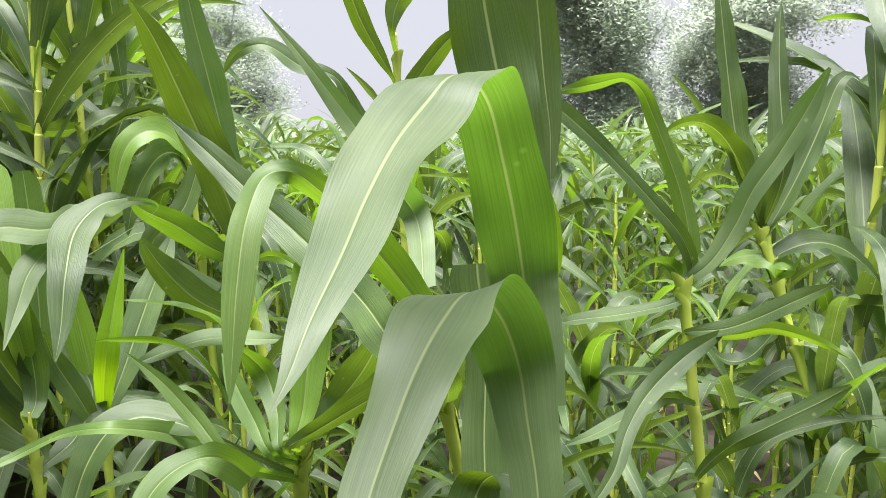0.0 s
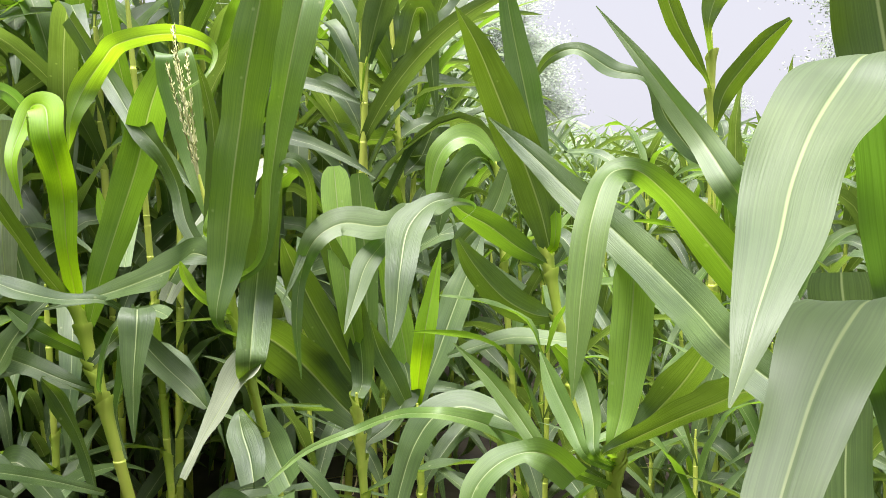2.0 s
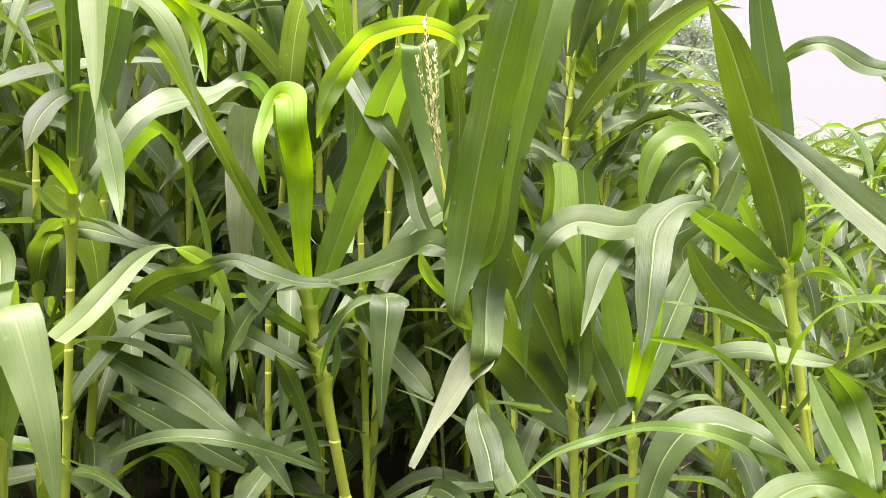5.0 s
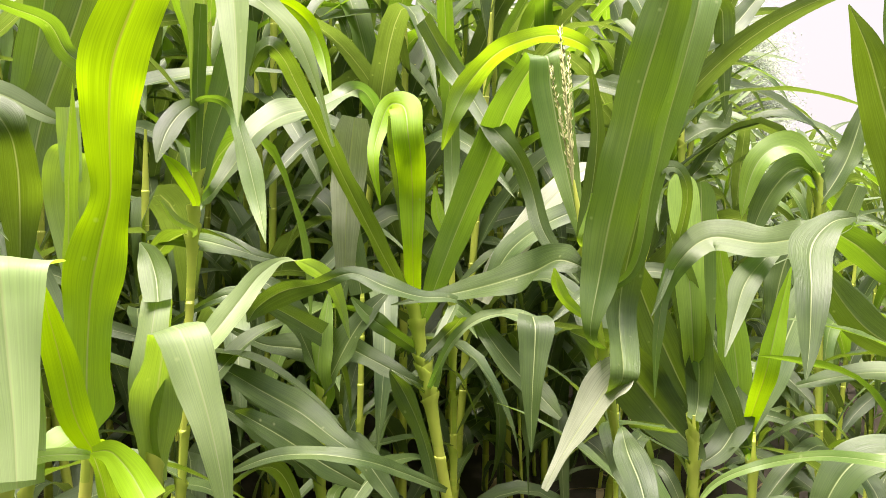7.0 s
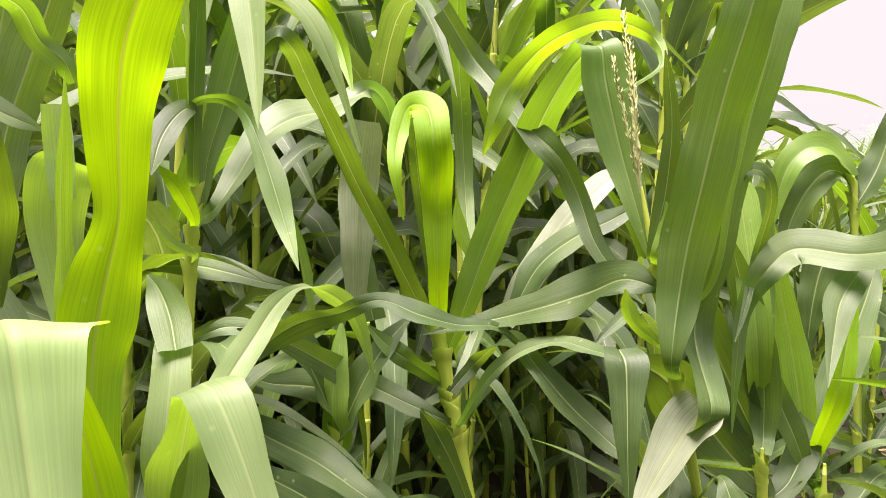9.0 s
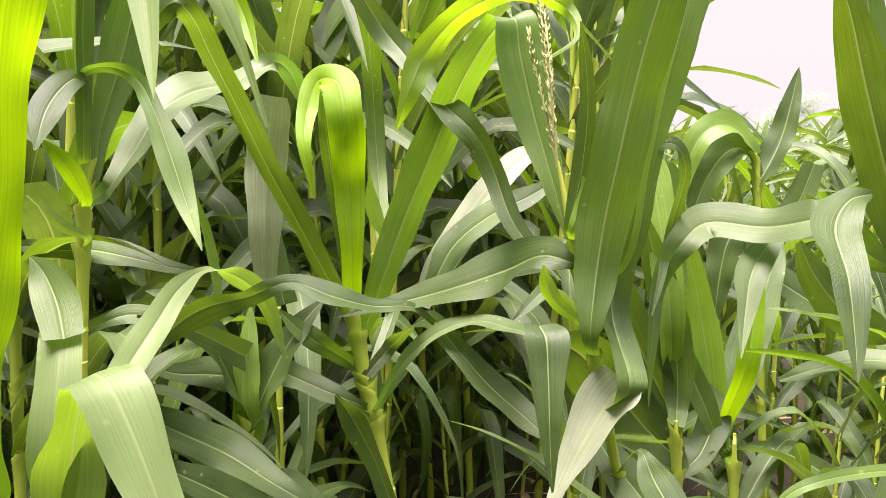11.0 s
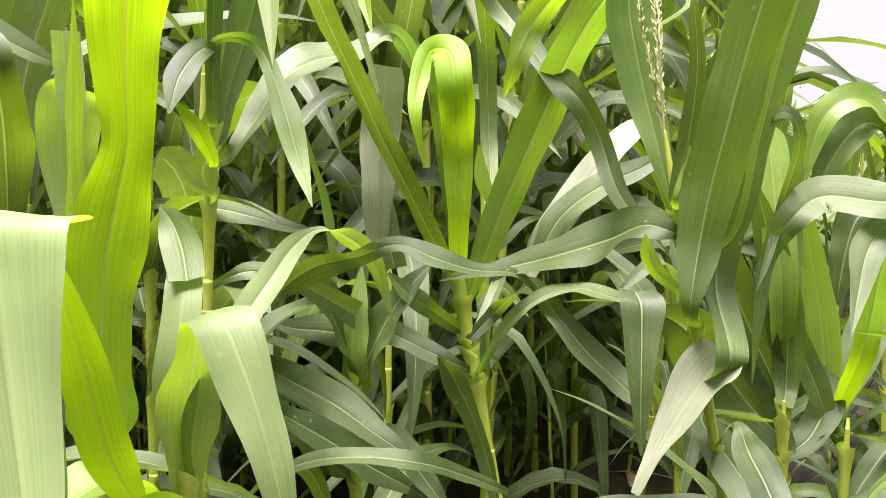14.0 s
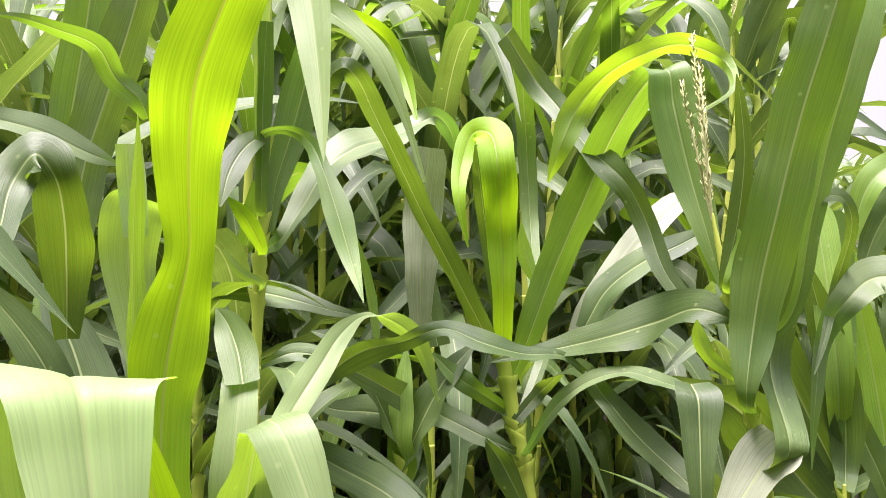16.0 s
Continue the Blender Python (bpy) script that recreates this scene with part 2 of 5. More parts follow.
def ground():
    verts, faces = [], []
    ys = [-400, -60, -12, -3] + [-2.9 + 0.12 * i for i in range(80)] + [8, 14, 30, 90, 900]
    xs = [-900, -80, -16] + [-7 + 0.12 * i for i in range(90)] + [8, 20, 90, 900]
    for y in ys:
        for x in xs:
            near = 1.0 if abs(x) < 8 and abs(y) < 8 else 0.0
            z = near * (0.02 * math.cos(6.283 * (y - 1.2) / 0.75) + 0.03 * noise.noise(Vector((x * 3, y * 3, 0))) + 0.012 * noise.noise(Vector((x * 14, y * 14, 3))))
            verts.append((x, y, z - 0.01))
    w = len(xs)
    for j in range(len(ys) - 1):
        for i in range(w - 1):
            faces.append((j * w + i, j * w + i + 1, (j + 1) * w + i + 1, (j + 1) * w + i))
    return tagged(new("ground", mesh_from("ground", verts, faces, SOIL)), "dark crumbly field soil between maize rows", "ground", kind="structure")


ground()

# ---- maize plants ----


def maize_plant(name="maize_plant"):
    return new(name)


def wild_plant(seed, height, leaves, tassel):
    """A whole plant grown from a seed: two ranks of arching blades."""
    rng = random.Random(seed)
    root = maize_plant()
    lean = (rng.uniform(-0.05, 0.05), rng.uniform(-0.05, 0.05))
    top = height * 0.8
    zs = [0.16 + (top - 0.2) * (i / (leaves - 1)) ** 0.9 for i in range(leaves)]
    v, f = stalk_mesh(lean, top, 0.0135, zs, 8)
    part("stalk", mesh_from("stalk", v, f, STALK), root)
    plane = root["plane"] = rng.uniform(0, 360)
    for i, z in enumerate(zs):
        t = i / (leaves - 1)
        L = (0.55 + 0.42 * math.sin(math.pi * (0.25 + 0.6 * t))) * rng.uniform(0.85, 1.1)
        kw = dict(rise=rng.uniform(48, 68) + 16 * t, bend=rng.uniform(60, 150) * (1 - 0.6 * t), fold=rng.choice((0, 60, 90, 120)) * (1 - 0.45 * t),
                  at=rng.uniform(0.35, 0.65), sharp=rng.uniform(0.03, 0.12), sway=rng.uniform(-40, 40), roll=rng.uniform(-30, 30), twist=rng.uniform(-70, 70))
        v, f, uv = blade(L, rng.uniform(0.08, 0.115), plane + 180 * (i % 2) + rng.uniform(-30, 30), segs=14, cols=(-1, -0.5, 0, 0.5, 1), wave=0.14, seed=seed * 50 + i, **kw)
        v = v + np.array(stalk_at(lean, top, z))
        part("leaf", mesh_from("leaf", v, f, FRESH if rng.random() < 0.1 + 0.2 * t else FIELD, uv), root)
    if tassel:
        v, f = tassel_mesh(0.22, 5, rng)
        c = stalk_at(lean, top, top)
        part("tassel", mesh_from("tassel", [(a + c.x, b + c.y, z + c.z) for a, b, z in v], f, TASSEL), root)
    return tagged(root, "green maize plant with long arching leaves in soil", "maize plant", "field of maize")


def field():
    rng = random.Random(5)
    kinds = [wild_plant(100 + i, 2.0 + 0.06 * i, 11 + i % 3, i % 4 == 3) for i in range(8)]
    planes = [k["plane"] for k in kinds]
    for k in kinds:
        del k["plane"]
    spots, placed = [], 0
    for row in range(1, 10):
        y0 = 1.35 + 0.62 * row
        x = max(-1.9 * y0 - 2.0, -7.5)
        while x < 0.62 * y0 + 0.4:
            spots.append((x + rng.uniform(-0.05, 0.05), y0 + rng.uniform(-0.1, 0.1)))
            x += rng.uniform(0.12, 0.2) if x < -0.3 * y0 - 0.6 else rng.uniform(0.17, 0.27)
    for y0 in (0.15, 0.75, 1.35):
        x = -2.35
        while x > -5.5:
            spots.append((x, y0 + rng.uniform(-0.1, 0.1)))
            x -= rng.uniform(0.18, 0.28)
    for row in range(1, 4):
        y0 = 1.1 + 0.62 * row
        x = -1.3 * y0 - 0.8
        while x < 0.62 * y0 + 0.4:
            spots.append((x, y0 + rng.uniform(-0.12, 0.12), 0.56))
            x += rng.uniform(0.26, 0.4)
    for x, y in ((1.12, 2.15), (1.3, 2.3), (1.5, 2.15), (1.75, 2.7), (1.6, 2.95)):
        spots.append((x, y, 0.92))
    for x, y in ((-0.49, 2.76), (-0.40, 2.53), (-0.30, 2.96), (-0.53, 3.18)):
        spots.append((x, y, 0.5))
    for x, y in ((-0.1, 1.6), (0.05, 1.75), (0.2, 1.62), (0.35, 1.8), (0.0, 2.0), (0.3, 2.1), (-0.25, 2.05), (0.5, 2.0), (0.7, 1.9), (0.8, 1.65), (0.95, 1.8),
                 (-0.55, 1.9), (-0.45, 1.68), (-0.95, 1.95), (-1.05, 1.75), (0.62, 1.62), (1.15, 1.7), (0.42, 1.62)):
        spots.append((x, y, 0.5))
    spots.sort(key=lambda s: math.hypot(s[0] + 0.5, s[1]))
    rest = []
    used = set()
    for x, y, *low in spots:
        tall = x < -0.72 - 0.21 * y
        if not tall and not low and (y < 2.5 or (y < 3.4 and rng.random() < 0.4)):
            continue
        if -1.65 < x < -0.2 and y < (1.6 if low and low[0] == 0.5 else 2.4 if low else 2.1):
            continue
        k = rng.randrange(8)
        k -= k % 4 == 3 and not tall
        s = rng.uniform(0.98, 1.12) if tall else rng.uniform(0.62, 0.75)
        s = low[0] * rng.uniform(0.85, 1.15) if low else s
        m = pose(x, y, 0, rng.uniform(-4, 4), rng.uniform(-4, 4), rng.uniform(0, 360)) @ Matrix.Scale(s, 4)
        if k not in used:
            used.add(k)
            kinds[k].matrix_basis = m
        elif len(rest) == 0 and len(used) + placed < 265:
            copy_thing(kinds[k], m).matrix_basis = m
            placed += 1
        else:
            rest.append((k, m))
    # the same rows go on to the side
    for row in range(1, 10):
        y0 = 1.35 + 0.62 * row
        x = 0.62 * y0 + 0.7
        while x < 7.0:
            rest.append((rng.choice((0, 1, 2, 4, 5, 6)), pose(x, y0 + rng.uniform(-0.1, 0.1), 0, 0, 0, rng.uniform(0, 360)) @ Matrix.Scale(rng.uniform(0.66, 0.78), 4)))
            x += rng.uniform(0.22, 0.36)
    # unseen rows across the path behind the camera, added to block low skylight
    for y0 in (-0.95, -1.6, -2.3, -3.0):
        x = -4.5
        while x < 3.5:
            rest.append((rng.randrange(8), pose(x, y0 + rng.uniform(-0.1, 0.1), 0, 0, 0, rng.uniform(0, 360)) @ Matrix.Scale(rng.uniform(0.95, 1.08), 4)))
            x += rng.uniform(0.22, 0.34)
    # the row carried on beside the camera on both sides, unseen, to add shade
    for x0, x1, y0 in ((-5.0, -1.75, -0.22), (0.6, 2.6, -0.15)):
        x = x0
        while x < x1:
            k = rng.randrange(8)
            rest.append((k, pose(x, y0 + rng.uniform(-0.06, 0.06), 0, 0, 0, -planes[k] + rng.uniform(-20, 20)) @ Matrix.Scale(rng.uniform(1.0, 1.1), 4)))
            x += rng.uniform(0.16, 0.24)
    # one more unseen row close behind the camera, added to shade the path
    x = -3.4
    while x < 2.2:
        k = rng.randrange(8)
        rest.append((k, pose(x, -0.62 + rng.uniform(-0.06, 0.06), 0, 0, 0, -planes[k] + rng.choice((0, 180)) + rng.uniform(-10, 10)) @ Matrix.Scale(rng.uniform(1.0, 1.1), 4)))
        x += rng.uniform(0.16, 0.24)
    join_rows(kinds, rest)


def join_rows(kinds, rest):
    """The rows further in, where single plants cannot be told apart, with the unseen shading rows: one mesh."""
    flat = []
    for root in kinds:
        V, F, U, n = [], [], [], 0
        for ob in root.children:
            if ob.name.split(".")[0] != "leaf":
                continue
            me = ob.data
            v = np.empty(len(me.vertices) * 3)
            me.vertices.foreach_get("co", v)
            f = np.array([tuple(p.vertices) for p in me.polygons])
            uv = np.empty(len(me.loops) * 2)
            me.uv_layers[0].data.foreach_get("uv", uv)
            at = np.empty(len(me.loops), dtype=np.int32)
            me.loops.foreach_get("vertex_index", at)
            per = np.zeros((len(v) // 3, 2))
            per[at] = uv.reshape(-1, 2)
            V.append(v.reshape(-1, 3))
            F.append(f + n)
            U.append(per)
            n += len(v) // 3
        flat.append((np.concatenate(V), np.concatenate(F), np.concatenate(U)))
    V, F, U, n = [], [], [], 0
    for k, m in rest:
        v, f, uv = flat[k]
        a = np.array(m)
        V.append(v @ a[:3, :3].T + a[:3, 3])
        F.append(f + n)
        U.append(uv)
        n += len(v)
    ob = new("maize_rows", mesh_from("maize_rows", np.concatenate(V), [tuple(q) for q in np.concatenate(F).tolist()], FIELD, np.concatenate(U)))
    tagged(ob, "dense green maize leaves further into the field, plus unseen shading rows", "maize field", kind="stuff")


field()


def far_field():
    """The rest of the field to its far edge, one mesh."""
    rng = random.Random(11)
    kinds = []
    for k in range(6):
        V, F, U, n = [], [], [], 0
        for i in range(9):
            t = i / 8
            v, f, uv = blade(rng.uniform(0.6, 0.85), 0.085, rng.uniform(0, 360), rng.uniform(50, 70) + 15 * t, rng.uniform(60, 150) * (1 - 0.5 * t),
                             sway=rng.uniform(-30, 30), twist=rng.uniform(-60, 60), segs=6, cols=(-1, 0, 1), wave=0.1, seed=900 + 10 * k + i)
            V.append(v + np.array((0, 0, 0.3 + 1.2 * t)))
            F.append(np.array(f) + n)
            U.append(uv)
            n += len(v)
        kinds.append((np.concatenate(V), np.concatenate(F), np.concatenate(U)))
    V, F, U, n = [], [], [], 0
    y = 7.3
    while y < 30:
        x = -1.9 * y - 3
        while x < 0.9 * y + 2:
            v, f, uv = kinds[rng.randrange(6)]
            a, s = rng.uniform(0, 6.28), rng.uniform(0.9, 1.05) * (1.08 if x < -0.21 * y - 0.8 else 0.78)
            c, q = math.cos(a) * s, math.sin(a) * s
            V.append(np.stack([v[:, 0] * c - v[:, 1] * q + x, v[:, 0] * q + v[:, 1] * c + y + rng.uniform(-0.1, 0.1), v[:, 2] * s], 1))
            F.append(f + n)
            U.append(uv)
            n += len(v)
            x += rng.uniform(0.3, 0.5) * max(1, y / 12)
        y += 0.75 * max(1, y / 14)
    V, F, U = np.concatenate(V), np.concatenate(F), np.concatenate(U)
    ob = new("maize_field", mesh_from("maize_field", V, [tuple(q) for q in F.tolist()], HAZED_DISTANT, U))
    tagged(ob, "distant rows of maize reaching the trees, haze painted into their green", "maize field", kind="stuff")


far_field()

# ---- plants near the camera, one by one ----


def near_plant(foot, lean, top, radius, nodes, label):
    root = maize_plant()
    root.location = (foot[0], foot[1], 0)
    v, f = stalk_mesh(lean, top, radius, nodes, 12)
    part("stalk", mesh_from("stalk", v, f, STALK), root)
    tagged(root, label, "maize plant", "maize by the path")
    return root, lean, top, radius


def sheath_mesh(lean, top, z, r, az, width):
    """The sheath below a blade: it wraps the stalk and opens into a collar on the blade's side."""
    verts, faces = [], []
    levels = ((-0.12, 1.08, 0.0), (-0.07, 1.16, 0.0), (-0.03, 1.28, 0.15), (-0.01, 1.42, 0.5), (0.004, 1.62, 1.0), (0.009, 1.55, 1.15))
    for dz, g, flare in levels:
        c = stalk_at(lean, top, z + dz)
        for i in range(13):
            w = az - 2.75 + 5.5 * i / 12
            k = r * g + flare * 0.07 * width * max(0.0, math.cos(w - az))
            verts.append((c.x + k * math.cos(w), c.y + k * math.sin(w), c.z - 0.012 * flare * (1 - math.cos(w - az)) + 0.004 * flare))
    for k in range(len(levels) - 1):
        for i in range(12):
            faces.append((k * 13 + i, k * 13 + i + 1, (k + 1) * 13 + i + 1, (k + 1) * 13 + i))
    return verts, faces


def leaf(plant, z, length, width, head, rise, bend=0.0, fold=0.0, at=0.5, sharp=0.08, sway=0.0, roll=0.0, twist=0.0, young=0, label="", cup=0.28, wave=0.16):
    root, lean, top, radius = plant
    v, f, uv = blade(length, width, head, rise, bend, fold, at, sharp, sway, roll, twist, cup, wave, seed=int(z * 1000 + head * 7))
    base = stalk_at(lean, top, z)
    ob = part("leaf", mesh_from("leaf", v + np.array(base), f, (GREEN, YOUNG, MID, PALE)[young], uv), root, label)
    v, f = sheath_mesh(lean, top, z, radius * (1 - 0.28 * z / max(top, 0.1)), math.radians(head), width)
    part("sheath", mesh_from("sheath", v, f, SHEATH), ob)


def glide(rows, steps):
    """A smooth curve through the rows: Catmull-Rom, spaced by the root of the distance."""
    q = np.vstack([2 * rows[0] - rows[1], rows, 2 * rows[-1] - rows[-2]])
    gap = np.maximum(np.linalg.norm(np.diff(q[:, :3], axis=0), axis=1), 1e-6) ** 0.5
    out = []
    for i in range(1, len(rows)):
        (p0, p1, p2, p3), (a, b, c) = q[i - 1:i + 3], gap[i - 1:i + 2]
        m1 = ((p1 - p0) / a - (p2 - p0) / (a + b) + (p2 - p1) / b) * b
        m2 = ((p2 - p1) / b - (p3 - p1) / (b + c) + (p3 - p2) / c) * b
        for k in range(steps):
            s = k / steps
            out.append((2 * s ** 3 - 3 * s * s + 1) * p1 + (s ** 3 - 2 * s * s + s) * m1 + (3 * s * s - 2 * s ** 3) * p2 + (s ** 3 - s * s) * m2)
    return np.array(out + [rows[-1]])


def ribbon_blade(rows, root=None, cup=0.2, wave=0.07, steps=7, cols=(-1, -0.78, -0.5, -0.2, -0.06, 0, 0.06, 0.2, 0.5, 0.78, 1), seed=0):
    """Vertices, faces and uv of a blade along a midrib: rows of x, y, z, width in mm and the turn of its face in degrees.
    root: a first row at the stalk, ahead of them."""
    rng = random.Random(seed)
    c = glide(np.array(rows, float), steps)
    way = c[1, :3] - c[0, :3]
    side = np.cross(way / np.linalg.norm(way), (0, 0, 1.0))
    if np.linalg.norm(side) < 0.25:
        side = np.cross(way, (1.0, 0, 0))
    start = 0
    if root is not None:
        c, start = glide(np.array([root] + rows, float), steps), steps
    p, half, turn = c[:, :3], np.maximum(c[:, 3], 0.5) / 2000, np.radians(c[:, 4])
    d = np.gradient(p, axis=0)
    d /= np.linalg.norm(d, axis=1)[:, None] + 1e-12
    a0 = np.zeros_like(p)
    for order in (range(start, len(p)), range(start, -1, -1)):
        v = side
        for i in order:
            v = v - d[i] * (v @ d[i])
            v = a0[i] = v / np.linalg.norm(v)
    b0 = np.cross(d, a0)
    a = a0 * np.cos(turn)[:, None] + b0 * np.sin(turn)[:, None]
    b = np.cross(d, a)
    b *= np.where(b[:, 2:] < 0, -1, 1) if abs(b[:, 2].mean()) > 0.5 else (-1 if b[:, 2].mean() < 0 else 1)
    run = np.concatenate([[0], np.cumsum(np.linalg.norm(np.diff(p, axis=0), axis=1))])
    s = run / run[-1]
    k, ph, ph2 = rng.uniform(9, 16), rng.uniform(0, 6.28), rng.uniform(0, 6.28)
    grow = np.clip(s / 0.1, 0, 1) * np.clip((1 - s) / 0.12, 0, 1)
    verts, uvs = [], []
    for u in cols:
        edge = abs(u) ** 3 * grow * wave
        ripple = edge * (np.sin(k * run * 2.2 + (ph if u > 0 else ph2)) + 0.6 * np.sin(k * run * 5.3 + (ph2 if u > 0 else ph)))
        nick = 1 + 0.035 * grow * abs(u) * np.sin(k * run * 3.7 + (ph2 if u > 0 else ph))
        keel = cup * abs(u) ** 0.8 - 0.03 * max(0.0, 1 - abs(u) / 0.1)
        verts.append(p + a * (half * u * nick)[:, None] + b * (half * (keel + ripple))[:, None])
        uvs.append(np.stack([0 * s + 0.5 + u / 2, run * 8], 1))
    verts, uvs = np.stack(verts, 1).reshape(-1, 3), np.stack(uvs, 1).reshape(-1, 2)
    w = len(cols)
    faces = [(i * w + j, i * w + j + 1, (i + 1) * w + j + 1, (i + 1) * w + j) for i in range(len(p) - 1) for j in range(w - 1)]
    return verts, faces, uvs


def ribbon(plant, rows, young=0, label="", bare=False, cup=0.2, wave=0.07):
    """A blade of a plant by the path: it follows rows of x, y, z from the plant's foot, width in mm and turn in degrees."""
    root, lean, top, radius = plant
    x, y, z = rows[0][:3]
    base = stalk_at(lean, top, z)
    away = math.hypot(x - base.x, y - base.y)
    stem = None
    if radius < away < 0.22 and not bare:
        low = stalk_at(lean, top, max(0.1, z - 0.6 * away))
        stem = (low.x, low.y, low.z, max(8, rows[0][3] * 0.7), rows[0][4])
    v, f, uv = ribbon_blade(rows, stem, cup, wave, seed=int(1000 * abs(x + 3 * y + 7 * z)))
    ob = part("leaf", mesh_from("leaf", v, f, (GREEN, YOUNG, MID, PALE, BROAD, FRESH, BLEACHED)[young], uv), root, label)
    z = stem[2] if stem else z
    if away < 0.22 and 0.2 < z < top and not bare:
        az = math.atan2(rows[1][1] - y, rows[1][0] - x)
        v, f = sheath_mesh(lean, top, z, radius * (1 - 0.28 * z / max(top, 0.1)), az, 0.08)
        part("sheath", mesh_from("sheath", v, f, SHEATH), ob)


def lower_leaves(plant, highest, seed):
    """Older blades low on the stalk, arching out and down."""
    rng = random.Random(seed)
    z, side = highest, rng.uniform(0, 360)
    while z > 0.2:
        leaf(plant, z, rng.uniform(0.5, 0.75), rng.uniform(0.055, 0.075), side + rng.uniform(-30, 30), rng.uniform(25, 60), rng.uniform(50, 110),
             rng.choice((0, 0, 60)), rng.uniform(0.35, 0.6), 0.08, rng.uniform(-30, 30), rng.uniform(-25, 25), rng.uniform(-60, 60))
        z -= rng.uniform(0.11, 0.17)
        side += 180


def near_tassel(plant, height, spikes, seed):
    root, lean, top, radius = plant
    v, f = tassel_mesh(height, spikes, random.Random(seed))
    c = stalk_at(lean, top, top)
    part("tassel", mesh_from("tassel", [(a + c.x + lean[0] * z * 0.6, q + c.y + lean[1] * z * 0.6, z + c.z - 0.01) for a, q, z in v], f, TASSEL), root, "pale straw-green young tassel")


plant = near_plant((-1.272, 1.478), (-0.160, -0.088), 1.15, 0.0155, [0.15, 0.29, 0.43, 0.57, 0.71, 0.82, 0.89, 0.95, 0.98, 1.03, 1.06, 1.13],
                   "leaning maize plant with pale jointed stalk and bright young leaf")
ribbon(plant, [(-0.177, -0.080, 1.039, 25, -0), (-0.146, -0.136, 1.217, 44, -0), (-0.154, -0.128, 1.343, 61, -0), (-0.135, -0.172, 1.456, 66, 1), (-0.170, -0.144, 1.518, 71, 3), (-0.209, -0.139, 1.521, 48, -44), (-0.216, -0.165, 1.472, 41, -69), (-0.191, -0.219, 1.402, 24, -58), (-0.174, -0.217, 1.307, 3, -56)], 1, "bright yellow-green young leaf, folded over")
ribbon(plant, [(-0.180, -0.090, 1.087, 15, -60), (-0.193, -0.091, 1.220, 26, -60), (-0.203, -0.109, 1.352, 30, -60), (-0.182, -0.164, 1.447, 25, -60), (-0.174, -0.186, 1.496, 6, -60)], 0)
ribbon(plant, [(-0.183, -0.095, 1.076, 24, 49), (-0.193, -0.163, 1.170, 47, 9), (-0.221, -0.213, 1.275, 58, 4), (-0.259, -0.247, 1.377, 57, 3), (-0.271, -0.302, 1.469, 54, 3), (-0.275, -0.362, 1.553, 52, 7), (-0.265, -0.415, 1.604, 43, 33), (-0.271, -0.440, 1.621, 40, 90), (-0.301, -0.443, 1.606, 36, 82), (-0.323, -0.442, 1.565, 3, 47)], 0)
ribbon(plant, [(-0.158, -0.078, 1.029, 22, -60), (-0.114, -0.084, 1.130, 55, -35), (-0.074, -0.062, 1.255, 74, -35), (-0.014, -0.057, 1.390, 84, -35), (0.059, -0.089, 1.515, 73, -37), (0.126, -0.119, 1.592, 56, -58), (0.176, -0.155, 1.608, 67, 9), (0.187, -0.158, 1.553, 80, 19), (0.221, -0.171, 1.435, 62, 30), (0.262, -0.196, 1.329, 32, 30), (0.285, -0.200, 1.254, 5, 30)], 5)
ribbon(plant, [(0.038, -0.169, 1.089, 11, -89), (0.018, -0.220, 1.127, 20, -54), (-0.027, -0.280, 1.137, 34, -42), (-0.074, -0.329, 1.159, 52, -46), (-0.137, -0.355, 1.182, 30, -65), (-0.198, -0.386, 1.159, 39, -143), (-0.255, -0.428, 1.143, 64, -143), (-0.304, -0.453, 1.106, 42, -135), (-0.316, -0.467, 1.078, 4, -108)], 0)
ribbon(plant, [(-0.144, -0.098, 0.945, 18, 50), (-0.110, -0.032, 1.006, 37, 76), (0.015, -0.138, 1.087, 33, 154), (0.103, -0.225, 1.064, 41, 103), (0.161, -0.221, 1.005, 56, 99), (0.220, -0.223, 0.963, 51, 100), (0.273, -0.243, 0.937, 13, 140)], 0)
ribbon(plant, [(-0.098, -0.123, 0.908, 13, -48), (-0.001, -0.192, 1.031, 31, -97), (0.084, -0.229, 1.097, 38, -124), (0.143, -0.229, 1.116, 34, -138), (0.214, -0.272, 1.120, 30, -142), (0.278, -0.345, 1.134, 13, -132)], 4)
ribbon(plant, [(-0.151, -0.113, 0.897, 20, -68), (-0.205, -0.130, 0.918, 46, -38), (-0.287, -0.140, 0.945, 57, -36), (-0.318, -0.243, 1.009, 54, -47), (-0.336, -0.338, 1.071, 40, -56), (-0.358, -0.391, 1.103, 23, -62), (-0.383, -0.442, 1.122, 4, -59)], 0)
ribbon(plant, [(-0.481, -0.371, 1.025, 10, 81), (-0.435, -0.309, 0.981, 38, 43), (-0.395, -0.247, 0.965, 76, 40), (-0.348, -0.186, 0.945, 70, 42), (-0.315, -0.139, 0.924, 5, 78)], 0, bare=True)
ribbon(plant, [(-0.176, -0.077, 0.960, 23, 81), (-0.207, -0.144, 1.016, 39, 61), (-0.241, -0.169, 1.047, 42, 110), (-0.277, -0.189, 1.090, 6, 80)], 5)
ribbon(plant, [(-0.109, -0.266, 0.968, 7, 68), (-0.083, -0.257, 0.928, 46, 39), (-0.045, -0.252, 0.860, 49, 69), (-0.009, -0.257, 0.784, 44, 70), (0.020, -0.271, 0.711, 23, 70)], 0)
